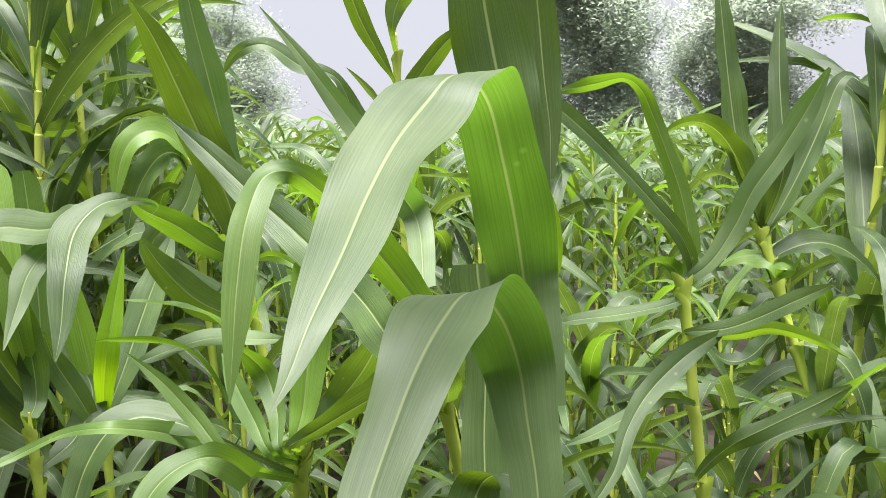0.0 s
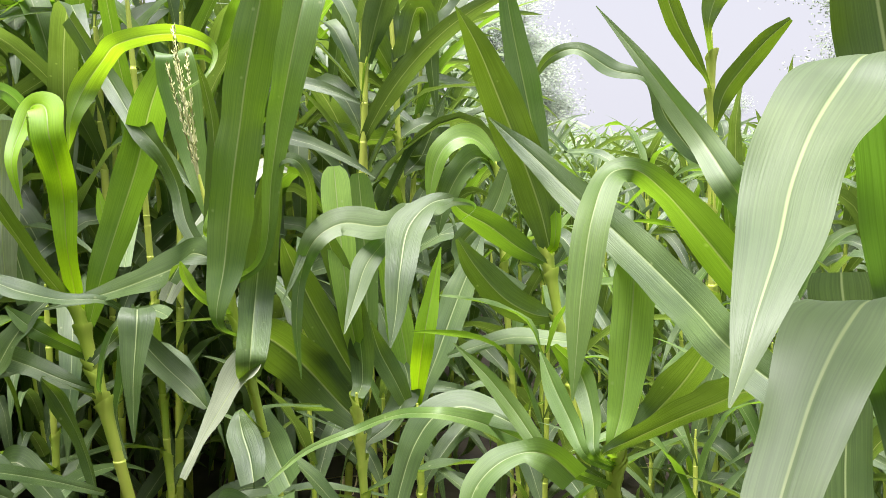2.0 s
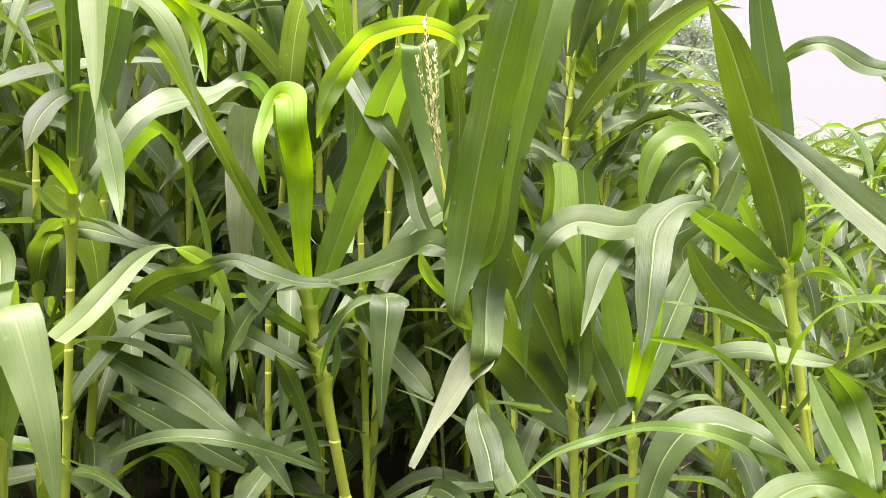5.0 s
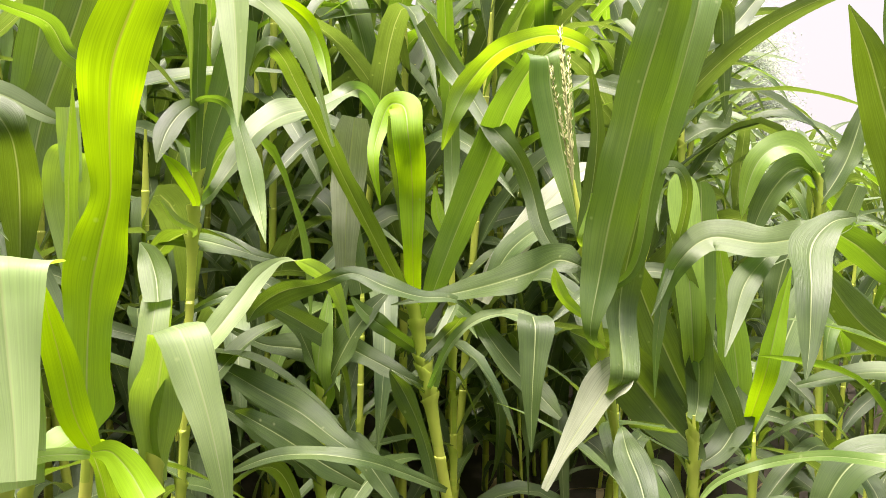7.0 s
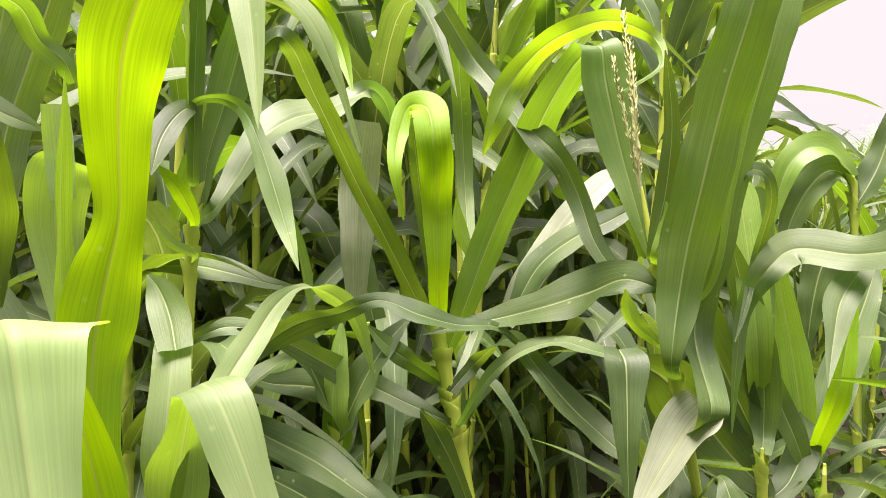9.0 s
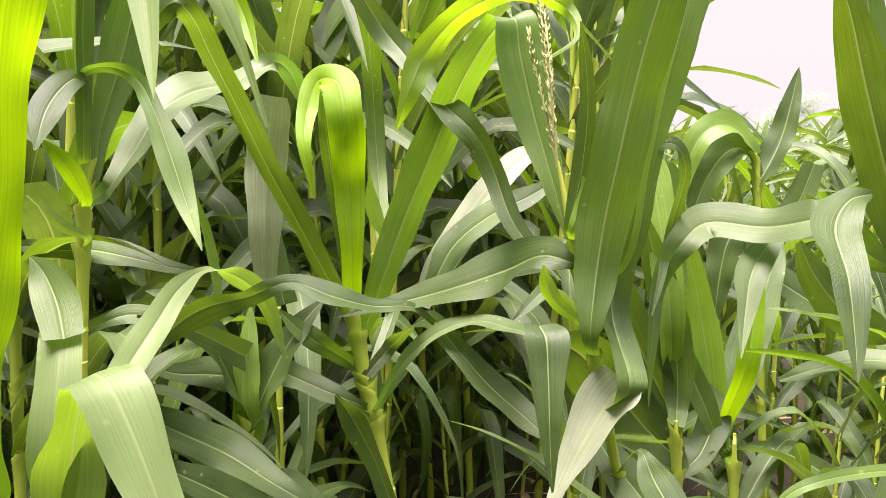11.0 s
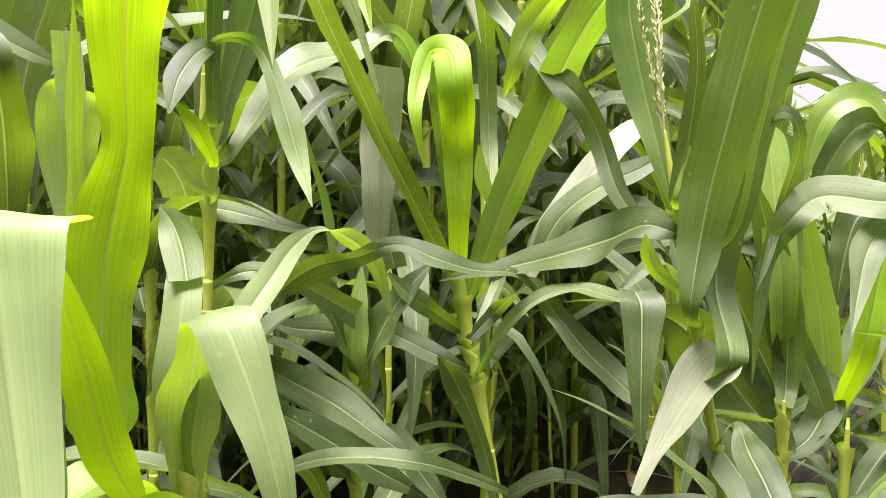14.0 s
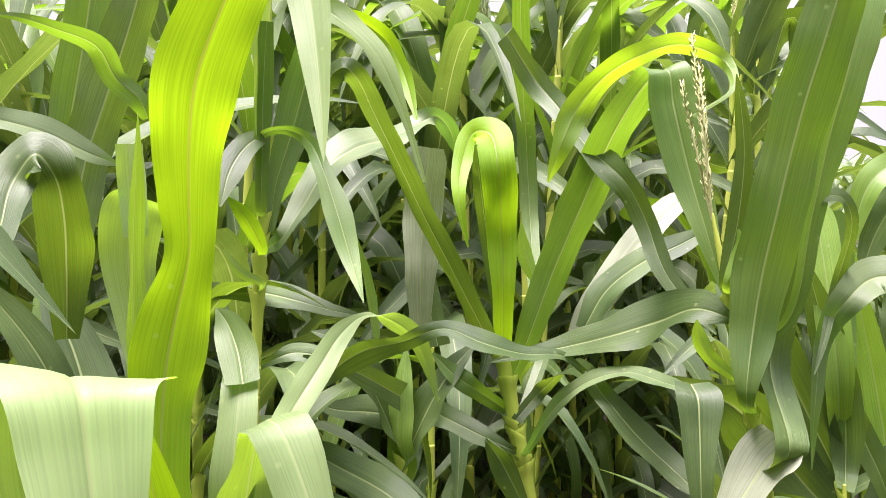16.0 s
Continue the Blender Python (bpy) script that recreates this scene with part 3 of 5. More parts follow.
ribbon(plant, [(0.046, -0.280, 0.748, 11, -84), (0.013, -0.372, 0.807, 31, -43), (0.003, -0.498, 0.876, 37, -31), (-0.063, -0.545, 0.887, 40, -25), (-0.147, -0.573, 0.871, 30, -42), (-0.215, -0.606, 0.838, 8, -86)], 0)
ribbon(plant, [(-0.098, -0.346, 0.793, 11, -59), (-0.179, -0.366, 0.835, 54, -28), (-0.274, -0.364, 0.870, 83, -29), (-0.343, -0.410, 0.918, 66, -34), (-0.392, -0.458, 0.964, 35, -59)], 0, bare=True)
ribbon(plant, [(-0.104, -0.365, 0.751, 23, -76), (-0.154, -0.428, 0.808, 63, -42), (-0.190, -0.486, 0.865, 67, -42), (-0.227, -0.551, 0.922, 37, -45), (-0.222, -0.590, 0.948, 4, -73)], 0, bare=True)
ribbon(plant, [(-0.177, 0.095, 1.037, 37, -66), (-0.204, 0.065, 0.978, 52, -87), (-0.182, 0.046, 0.885, 53, -68), (-0.178, 0.008, 0.786, 43, -68), (-0.134, -0.015, 0.691, 24, -68)], 4)
lower_leaves(plant, 0.47, 108)

plant = near_plant((-1.723, 0.879), (0.048, 0.052), 1.80, 0.0095, [0.16, 0.3, 0.44, 0.58, 0.72, 0.86, 1.0, 1.07, 1.12, 1.15, 1.26, 1.32, 1.43, 1.46, 1.51],
                   "green maize plant with small arching top leaves, jointed pale stalk")
leaf(plant, 1.511, 0.884, 0.115, head=-5.8, rise=84.0, bend=14.8, fold=135.9, at=0.44, sharp=0.030, sway=-40.6, roll=41.6, twist=-20.9, young=3)
ribbon(plant, [(0.079, 0.066, 1.508, 10, -57), (0.116, 0.053, 1.517, 17, -33), (0.185, 0.031, 1.512, 24, -62), (0.248, 0.004, 1.490, 26, -103), (0.298, -0.027, 1.452, 25, -159), (0.340, -0.049, 1.399, 38, -166), (0.378, -0.067, 1.339, 26, -161), (0.429, -0.102, 1.287, 1, -151)], 5)
ribbon(plant, [(0.071, 0.076, 1.512, 23, -46), (0.081, 0.029, 1.491, 43, -31), (0.093, -0.015, 1.454, 47, -23), (0.112, -0.054, 1.400, 3, -38)], 0)
ribbon(plant, [(0.085, 0.054, 1.320, 17, 31), (0.096, 0.027, 1.355, 28, 34), (0.105, -0.005, 1.387, 24, 41), (0.111, -0.041, 1.415, 3, 45)], 1)
ribbon(plant, [(0.019, 0.122, 1.310, 14, -56), (0.091, 0.093, 1.341, 36, -74), (0.095, 0.141, 1.391, 53, -71), (0.101, 0.195, 1.454, 81, -71), (0.107, 0.273, 1.493, 92, -56), (0.118, 0.353, 1.511, 87, -59), (0.134, 0.435, 1.543, 55, -62), (0.147, 0.471, 1.557, 34, 19), (0.157, 0.505, 1.532, 40, 54), (0.156, 0.534, 1.476, 4, 29)], 4)
ribbon(plant, [(0.074, 0.077, 1.350, 14, -44), (0.077, 0.095, 1.427, 36, -59), (0.094, 0.118, 1.512, 63, -58), (0.115, 0.133, 1.597, 68, -58), (0.137, 0.138, 1.671, 51, -43)], 4)
ribbon(plant, [(0.079, 0.058, 1.385, 17, -44), (0.084, 0.062, 1.493, 25, -44), (0.091, 0.060, 1.565, 30, -44), (0.100, 0.058, 1.628, 29, -44), (0.112, 0.054, 1.688, 21, -44)], 5)
ribbon(plant, [(0.092, 0.043, 1.269, 12, -86), (0.070, 0.018, 1.289, 18, -87), (0.053, -0.002, 1.326, 7, -88)], 3)
lower_leaves(plant, 0.87, 97)

plant = near_plant((-2.014, 1.040), (0.022, 0.028), 1.46, 0.0110, [0.22, 0.36, 0.5, 0.64, 0.78, 0.92, 1.06, 1.2, 1.24, 1.32, 1.46],
                   "green maize plant behind the bright leaf, long level leaf")
ribbon(plant, [(0.123, -0.026, 1.229, 19, 77), (0.191, -0.016, 1.225, 38, 40), (0.270, -0.006, 1.228, 59, 33), (0.345, 0.005, 1.218, 50, 28), (0.407, 0.027, 1.203, 27, 34), (0.461, 0.048, 1.196, 3, 75)], 0)
ribbon(plant, [(0.190, 0.088, 1.076, 21, 77), (0.217, 0.117, 1.086, 41, 47), (0.262, 0.156, 1.075, 44, 47), (0.311, 0.192, 1.053, 22, 77)], 0)
ribbon(plant, [(0.105, -0.307, 1.340, 55, -30), (0.101, -0.281, 1.459, 65, -30), (0.105, -0.259, 1.570, 69, -30), (0.117, -0.239, 1.681, 71, -30), (0.130, -0.227, 1.772, 65, -30)], 5)
ribbon(plant, [(0.203, -0.337, 1.347, 60, -31), (0.203, -0.306, 1.467, 78, -11), (0.213, -0.273, 1.563, 81, -10), (0.235, -0.242, 1.669, 75, -10), (0.254, -0.221, 1.756, 58, -30)], 0)
ribbon(plant, [(0.350, -0.295, 1.530, 16, 37), (0.357, -0.314, 1.557, 35, 79), (0.355, -0.347, 1.582, 33, 65), (0.359, -0.377, 1.622, 35, 19), (0.349, -0.426, 1.639, 22, 26), (0.347, -0.476, 1.648, 10, 60), (0.346, -0.516, 1.646, 2, 64)], 5)
lower_leaves(plant, 1.07, 119)

plant = near_plant((-0.719, 1.313), (-0.203, -0.046), 1.38, 0.0095, [0.12, 0.26, 0.4, 0.54, 0.68, 0.82, 0.96, 1.07, 1.11, 1.17, 1.24, 1.27],
                   "green maize plant with young tassel and broad upright leaf")
ribbon(plant, [(-0.237, -0.297, 1.176, 47, -6), (-0.223, -0.315, 1.165, 57, 4), (-0.215, -0.331, 1.129, 46, 16), (-0.207, -0.350, 1.078, 32, 21), (-0.202, -0.360, 1.032, 19, 21), (-0.196, -0.369, 0.987, 3, 20)], 0, bare=True)
ribbon(plant, [(-0.252, -0.072, 1.224, 21, -77), (-0.298, -0.067, 1.232, 70, -39), (-0.377, -0.019, 1.196, 95, -52), (-0.453, -0.027, 1.166, 81, -51), (-0.546, -0.031, 1.135, 46, -55), (-0.610, -0.057, 1.119, 20, -65), (-0.668, -0.090, 1.104, 2, -95)], 0)
ribbon(plant, [(-0.208, -0.130, 1.119, 25, 11), (-0.207, -0.101, 1.219, 68, 21), (-0.197, -0.095, 1.303, 80, 20), (-0.180, -0.098, 1.386, 81, 20), (-0.165, -0.095, 1.466, 78, 20), (-0.147, -0.098, 1.543, 80, 20), (-0.126, -0.100, 1.618, 79, 20), (-0.104, -0.102, 1.705, 61, 10), (-0.084, -0.157, 1.758, 29, 10)], 5, "broad upright dark green leaf with pale midrib")
ribbon(plant, [(-0.175, -0.032, 1.217, 21, -61), (-0.146, -0.028, 1.378, 38, -41), (-0.129, -0.017, 1.487, 55, -41), (-0.107, -0.007, 1.594, 70, -41), (-0.098, 0.028, 1.699, 75, -41), (-0.128, 0.142, 1.836, 60, -62), (-0.143, 0.210, 1.952, 23, -63)], 5)
ribbon(plant, [(-0.149, -0.121, 1.051, 54, 26), (-0.200, -0.016, 1.147, 72, 27), (-0.187, -0.002, 1.267, 65, 26), (-0.165, -0.003, 1.360, 43, 5), (-0.138, -0.017, 1.402, 22, -43), (-0.113, -0.001, 1.405, 25, -49), (-0.100, 0.026, 1.366, 19, 9), (-0.124, 0.067, 1.264, 18, 21), (-0.131, 0.011, 1.181, 11, 18), (-0.136, -0.026, 1.141, 2, 17)], 0)
ribbon(plant, [(-0.259, -0.049, 1.565, 9, -25), (-0.290, 0.006, 1.618, 27, -72), (-0.335, -0.023, 1.640, 40, -81), (-0.368, -0.147, 1.613, 38, -46), (-0.436, -0.117, 1.588, 41, -46), (-0.476, -0.120, 1.545, 46, -37), (-0.497, -0.137, 1.489, 39, 6), (-0.530, -0.117, 1.428, 3, -15)], 2)
ribbon(plant, [(-0.257, -0.075, 1.273, 15, -79), (-0.240, -0.073, 1.367, 31, -58), (-0.231, -0.081, 1.467, 25, -78), (-0.234, -0.096, 1.539, 16, -77), (-0.237, -0.112, 1.581, 2, -76)], 0)
ribbon(plant, [(-0.236, -0.095, 1.140, 12, -87), (-0.268, -0.110, 1.169, 29, -121), (-0.279, -0.120, 1.200, 22, -99), (-0.281, -0.129, 1.227, 3, -102)], 2)
ribbon(plant, [(-0.249, -0.094, 1.275, 12, 72), (-0.236, -0.087, 1.313, 22, 72), (-0.231, -0.083, 1.338, 17, 73), (-0.236, -0.083, 1.359, 3, 73)], 2)
ribbon(plant, [(-0.260, -0.183, 0.840, 13, 35), (-0.245, -0.153, 0.891, 32, -2), (-0.226, -0.128, 0.938, 58, -2), (-0.204, -0.105, 0.984, 87, -2), (-0.185, -0.089, 1.021, 100, -2), (-0.170, -0.080, 1.039, 100, -2), (-0.164, -0.076, 1.048, 87, -2)], 6, "pale bent leaf, its end folded away", bare=True)
ribbon(plant, [(-0.114, -0.212, 0.992, 13, 21), (-0.095, -0.234, 0.966, 47, 3), (-0.067, -0.257, 0.935, 52, 3), (-0.044, -0.283, 0.906, 42, 22)], 0)
lower_leaves(plant, 0.72, 115)
near_tassel(plant, 0.28, 4, 7)

plant = near_plant((-0.806, 1.577), (-0.041, -0.018), 0.88, 0.0105, [0.21, 0.35, 0.49, 0.63, 0.77, 0.8, 0.85],
                   "clump of green maize with fanned pale upright leaves")
ribbon(plant, [(-0.053, 0.051, 0.882, 24, 27), (-0.054, -0.004, 1.066, 53, 26), (-0.079, 0.013, 1.227, 63, 26), (-0.111, 0.056, 1.362, 57, 26), (-0.116, 0.062, 1.381, 28, 25)], 2)
ribbon(plant, [(-0.053, 0.070, 0.877, 21, 8), (-0.065, 0.112, 1.042, 53, 8), (-0.081, 0.137, 1.213, 59, 8), (-0.093, 0.145, 1.339, 56, 8), (-0.095, 0.145, 1.362, 29, 8)], 5)
ribbon(plant, [(-0.024, 0.002, 0.781, 28, -56), (-0.096, 0.006, 0.848, 100, -80), (-0.171, -0.032, 0.948, 125, -79), (-0.208, -0.107, 1.019, 96, -70), (-0.246, -0.194, 1.065, 10, -39)], 0)
ribbon(plant, [(-0.047, 0.032, 0.861, 34, -82), (-0.093, 0.012, 0.967, 82, -102), (-0.137, -0.016, 1.073, 84, -102), (-0.170, -0.047, 1.177, 52, -98), (-0.175, -0.076, 1.231, 4, -83)], 0)
ribbon(plant, [(-0.040, 0.023, 0.892, 44, -66), (-0.045, 0.025, 0.996, 66, -79), (-0.066, 0.013, 1.100, 63, -77), (-0.092, -0.008, 1.203, 47, -77), (-0.108, -0.034, 1.280, 4, -61)], 0)
ribbon(plant, [(-0.037, 0.025, 0.744, 18, 55), (0.004, 0.088, 0.784, 61, 21), (0.020, 0.152, 0.864, 63, 53), (-0.039, 0.186, 0.960, 55, 39), (-0.082, 0.215, 1.035, 7, 40)], 0)
ribbon(plant, [(-0.147, -0.101, 0.860, 15, 73), (-0.049, -0.132, 0.879, 31, 108), (-0.128, -0.253, 0.910, 39, 112), (-0.066, -0.324, 0.875, 69, 123), (0.015, -0.394, 0.830, 67, 146)], 0)
lower_leaves(plant, 0.64, 103)

plant = near_plant((-0.718, 1.682), (-0.028, -0.010), 0.83, 0.0105, [0.19, 0.33, 0.47, 0.61, 0.75, 0.81],
                   "green maize plant with narrow folded leaves beside its neighbour")
ribbon(plant, [(0.131, -0.044, 1.288, 7, 67), (0.128, -0.178, 1.316, 19, 115), (0.101, -0.329, 1.300, 58, 163), (0.020, -0.292, 1.276, 70, 181), (-0.071, -0.274, 1.277, 70, 182), (-0.102, -0.323, 1.251, 50, 178), (-0.136, -0.321, 1.187, 29, 150), (-0.143, -0.336, 1.087, 20, 139), (-0.148, -0.317, 0.967, 2, 138)], 4)
ribbon(plant, [(0.164, -0.278, 1.332, 10, -79), (0.133, -0.313, 1.323, 49, -27), (0.113, -0.367, 1.289, 68, -27), (0.129, -0.452, 1.227, 53, -36), (0.139, -0.500, 1.152, 29, -36), (0.142, -0.531, 1.108, 3, -37)], 0)
ribbon(plant, [(0.040, -0.239, 1.267, 22, -59), (0.025, -0.274, 1.248, 38, -25), (0.003, -0.318, 1.206, 50, -29), (-0.002, -0.356, 1.155, 31, -45), (-0.003, -0.408, 1.091, 2, -45)], 4)
ribbon(plant, [(-0.059, 0.050, 0.801, 27, -68), (-0.084, 0.067, 0.940, 68, -83), (-0.111, 0.071, 1.075, 59, -83), (-0.136, 0.064, 1.198, 33, -78), (-0.147, 0.051, 1.293, 3, -68)], 2)
ribbon(plant, [(-0.048, 0.051, 0.803, 24, -17), (-0.009, -0.004, 0.967, 51, -3), (0.002, 0.035, 1.092, 34, -7), (0.013, 0.067, 1.188, 3, -17)], 1)
ribbon(plant, [(-0.047, 0.065, 0.799, 24, 34), (-0.025, 0.145, 0.915, 77, 14), (0.001, 0.215, 1.032, 79, 14), (0.025, 0.272, 1.126, 55, 14), (0.039, 0.317, 1.195, 9, 34)], 0)
ribbon(plant, [(-0.050, 0.024, 0.783, 21, 88), (-0.080, 0.006, 0.867, 52, 103), (-0.115, -0.018, 0.957, 46, 102), (-0.124, -0.039, 1.028, 4, 84)], 0)
lower_leaves(plant, 0.62, 102)

plant = near_plant((-0.259, 1.862), (-0.180, -0.030), 1.29, 0.0135, [0.16, 0.3, 0.44, 0.58, 0.72, 0.86, 1.0, 1.07, 1.11, 1.16, 1.21, 1.26],
                   "tall green maize plant, leaves folding over towards the path")
ribbon(plant, [(-0.201, -0.043, 1.176, 38, 61), (-0.222, -0.062, 1.280, 92, 47), (-0.259, -0.098, 1.406, 98, 48), (-0.296, -0.143, 1.527, 91, 48), (-0.328, -0.197, 1.635, 53, 54), (-0.360, -0.242, 1.711, 3, 65)], 0)
ribbon(plant, [(-0.190, -0.059, 1.192, 20, -80), (-0.189, -0.053, 1.281, 25, -80), (-0.215, -0.059, 1.343, 5, -79)], 1)
ribbon(plant, [(-0.218, -0.009, 1.327, 26, -67), (-0.245, -0.004, 1.430, 57, -67), (-0.269, -0.019, 1.557, 74, -67), (-0.293, -0.041, 1.693, 51, -67), (-0.308, -0.058, 1.801, 30, -67)], 4)
ribbon(plant, [(-0.209, -0.050, 1.151, 13, 82), (-0.263, -0.099, 1.192, 59, 60), (-0.315, -0.155, 1.246, 66, 60), (-0.363, -0.208, 1.285, 39, 59), (-0.382, -0.230, 1.310, 5, 75)], 5)
ribbon(plant, [(-0.188, -0.029, 1.018, 13, -82), (-0.239, -0.067, 1.033, 69, -107), (-0.297, -0.102, 1.074, 82, -114), (-0.356, -0.134, 1.151, 59, -109), (-0.387, -0.165, 1.217, 13, -100)], 0)
ribbon(plant, [(-0.359, 0.167, 1.355, 46, -59), (-0.395, 0.151, 1.253, 62, -59), (-0.472, 0.116, 1.149, 65, -106), (-0.325, 0.133, 1.027, 83, -111)], 0)
ribbon(plant, [(-0.176, -0.022, 1.149, 10, 88), (-0.138, -0.031, 1.160, 27, 100), (-0.084, -0.044, 1.141, 17, 69), (-0.052, -0.067, 1.091, 4, 64)], 2)
lower_leaves(plant, 0.87, 96)

plant = near_plant((0.218, 0.973), (-0.193, 0.013), 1.19, 0.0115, [0.15, 0.29, 0.43, 0.57, 0.71, 0.85, 0.99, 1.13, 1.18],
                   "green maize plant with long pale blade and folded leaf")
ribbon(plant, [(-0.240, -0.014, 1.228, 42, 55), (-0.281, -0.022, 1.284, 56, 55), (-0.323, -0.038, 1.338, 53, 56), (-0.357, -0.065, 1.380, 38, 64), (-0.385, -0.093, 1.404, 26, 117), (-0.407, -0.115, 1.401, 37, 185), (-0.418, -0.161, 1.360, 41, 190), (-0.422, -0.196, 1.293, 34, 182), (-0.423, -0.217, 1.233, 18, 173), (-0.424, -0.231, 1.188, 2, 173)], 5, "green leaf arching over with a hanging tip")
ribbon(plant, [(-0.219, -0.089, 1.164, 43, -36), (-0.276, -0.042, 1.197, 55, -34), (-0.325, 0.093, 1.215, 61, -30), (-0.382, 0.188, 1.248, 64, -30), (-0.449, 0.261, 1.293, 60, -31), (-0.532, 0.317, 1.352, 51, -31), (-0.615, 0.371, 1.416, 35, -31), (-0.709, 0.451, 1.478, 3, -57)], 0, "long pale level leaf reaching over the row")
ribbon(plant, [(-0.257, 0.147, 1.330, 42, 52), (-0.289, 0.116, 1.380, 44, 30), (-0.326, 0.161, 1.433, 37, 26), (-0.375, 0.168, 1.498, 28, 25), (-0.419, 0.165, 1.556, 16, 45), (-0.469, 0.158, 1.616, 1, 45)], 4)

plant = near_plant((-0.268, 1.212), (0.046, 0.006), 0.99, 0.0115, [0.15, 0.29, 0.43, 0.57, 0.71, 0.85, 0.91, 0.97],
                   "low maize plant with bright upright sheaths and arching leaves")
ribbon(plant, [(-0.035, -0.130, 0.987, 20, -56), (-0.089, -0.114, 1.044, 29, -56), (-0.136, -0.104, 1.092, 20, -56), (-0.187, -0.101, 1.135, 2, -56)], 5)
ribbon(plant, [(0.046, -0.066, 0.984, 18, 30), (0.056, -0.048, 1.031, 40, 30), (0.061, -0.025, 1.100, 59, 40), (0.065, -0.005, 1.179, 66, 40), (0.067, 0.008, 1.244, 58, 40), (0.073, 0.015, 1.284, 16, 30)], 2)
ribbon(plant, [(0.022, -0.067, 0.976, 16, -8), (0.008, -0.007, 1.009, 32, -12), (-0.020, 0.039, 1.061, 44, -14), (-0.056, 0.003, 1.116, 12, -7)], 5)
ribbon(plant, [(0.009, -0.074, 0.973, 16, -36), (-0.018, -0.046, 1.009, 33, -36), (-0.051, -0.017, 1.055, 34, -36), (-0.079, 0.010, 1.102, 4, -35)], 5)
ribbon(plant, [(0.038, -0.092, 0.986, 11, 58), (0.075, -0.068, 1.002, 45, 88), (0.138, -0.073, 1.042, 62, 87), (0.189, -0.116, 1.084, 69, 84), (0.228, -0.217, 1.136, 63, 68), (0.261, -0.343, 1.168, 22, 21)], 0)
ribbon(plant, [(0.074, -0.048, 1.001, 24, 37), (0.100, 0.003, 1.021, 57, 67), (0.138, 0.009, 1.068, 83, 67), (0.167, -0.027, 1.124, 56, 65), (0.187, -0.062, 1.173, 2, 42)], 0)
ribbon(plant, [(0.030, -0.270, 1.022, 45, 81), (0.000, -0.274, 1.047, 47, 79), (-0.035, -0.263, 1.044, 32, 126), (-0.065, -0.285, 1.034, 40, 132), (-0.086, -0.309, 1.011, 36, 126), (-0.092, -0.331, 0.980, 23, 108), (-0.091, -0.352, 0.951, 3, 109)], 5)
ribbon(plant, [(-0.115, 0.258, 0.830, 21, 71), (-0.134, 0.022, 0.953, 42, 104), (-0.155, -0.109, 1.020, 33, 123), (-0.189, -0.167, 1.046, 25, 134), (-0.277, -0.116, 1.017, 18, 117), (-0.361, -0.097, 0.975, 15, 98), (-0.398, -0.182, 0.970, 10, 74), (-0.406, -0.291, 0.958, 2, 81)], 5)
ribbon(plant, [(-0.105, -0.032, 0.989, 17, -68), (-0.144, -0.035, 1.005, 53, -28), (-0.196, -0.044, 1.016, 68, -23), (-0.233, -0.061, 1.002, 63, -34), (-0.258, -0.085, 0.962, 49, -49), (-0.270, -0.115, 0.907, 38, -69), (-0.273, -0.143, 0.855, 26, -69), (-0.268, -0.166, 0.813, 3, -69)], 0)
ribbon(plant, [(-0.058, 0.459, 1.004, 3, -76), (-0.149, 0.490, 0.997, 44, -31), (-0.250, 0.507, 0.993, 53, -34), (-0.334, 0.490, 0.970, 40, -41), (-0.398, 0.467, 0.948, 10, -81)], 4)
lower_leaves(plant, 0.72, 105)

plant = near_plant((0.545, 1.230), (-0.129, 0.042), 1.21, 0.0102, [0.16, 0.3, 0.44, 0.58, 0.72, 0.86, 1.0, 1.09, 1.12, 1.17, 1.2],
                   "slim yellow-green maize stalk with leaves spreading at each joint")
ribbon(plant, [(-0.147, 0.056, 1.213, 13, 72), (-0.144, 0.056, 1.263, 30, 74), (-0.160, 0.061, 1.343, 32, 75), (-0.185, 0.064, 1.411, 28, 75), (-0.210, 0.063, 1.470, 25, 76), (-0.233, 0.059, 1.513, 24, 48), (-0.258, 0.056, 1.529, 22, 38), (-0.304, 0.058, 1.521, 30, 48), (-0.357, 0.060, 1.510, 9, 93)], 5)
ribbon(plant, [(-0.139, 0.055, 1.220, 16, 57), (-0.157, 0.049, 1.273, 27, 61), (-0.209, 0.051, 1.335, 26, 85), (-0.267, 0.050, 1.395, 28, 96), (-0.322, 0.042, 1.447, 32, 96), (-0.363, 0.030, 1.479, 32, 98), (-0.412, 0.016, 1.508, 3, 70)], 0)
ribbon(plant, [(-0.150, 0.055, 1.204, 13, 87), (-0.115, 0.040, 1.239, 31, 64), (-0.083, 0.027, 1.300, 38, 66), (-0.064, 0.014, 1.355, 41, 66), (-0.035, -0.005, 1.412, 42, 65), (-0.007, -0.028, 1.478, 37, 66), (0.012, -0.051, 1.538, 5, 91)], 4)
ribbon(plant, [(-0.146, 0.049, 1.178, 9, -67), (-0.192, 0.031, 1.168, 25, -30), (-0.266, 0.018, 1.157, 32, -27), (-0.329, 0.000, 1.154, 23, -32), (-0.375, -0.022, 1.152, 3, -71)], 0)
ribbon(plant, [(-0.151, 0.038, 1.123, 9, 81), (-0.101, -0.004, 1.140, 31, 44), (-0.063, -0.042, 1.168, 35, 49), (-0.026, -0.080, 1.202, 33, 50), (0.009, -0.121, 1.235, 3, 89)], 0)
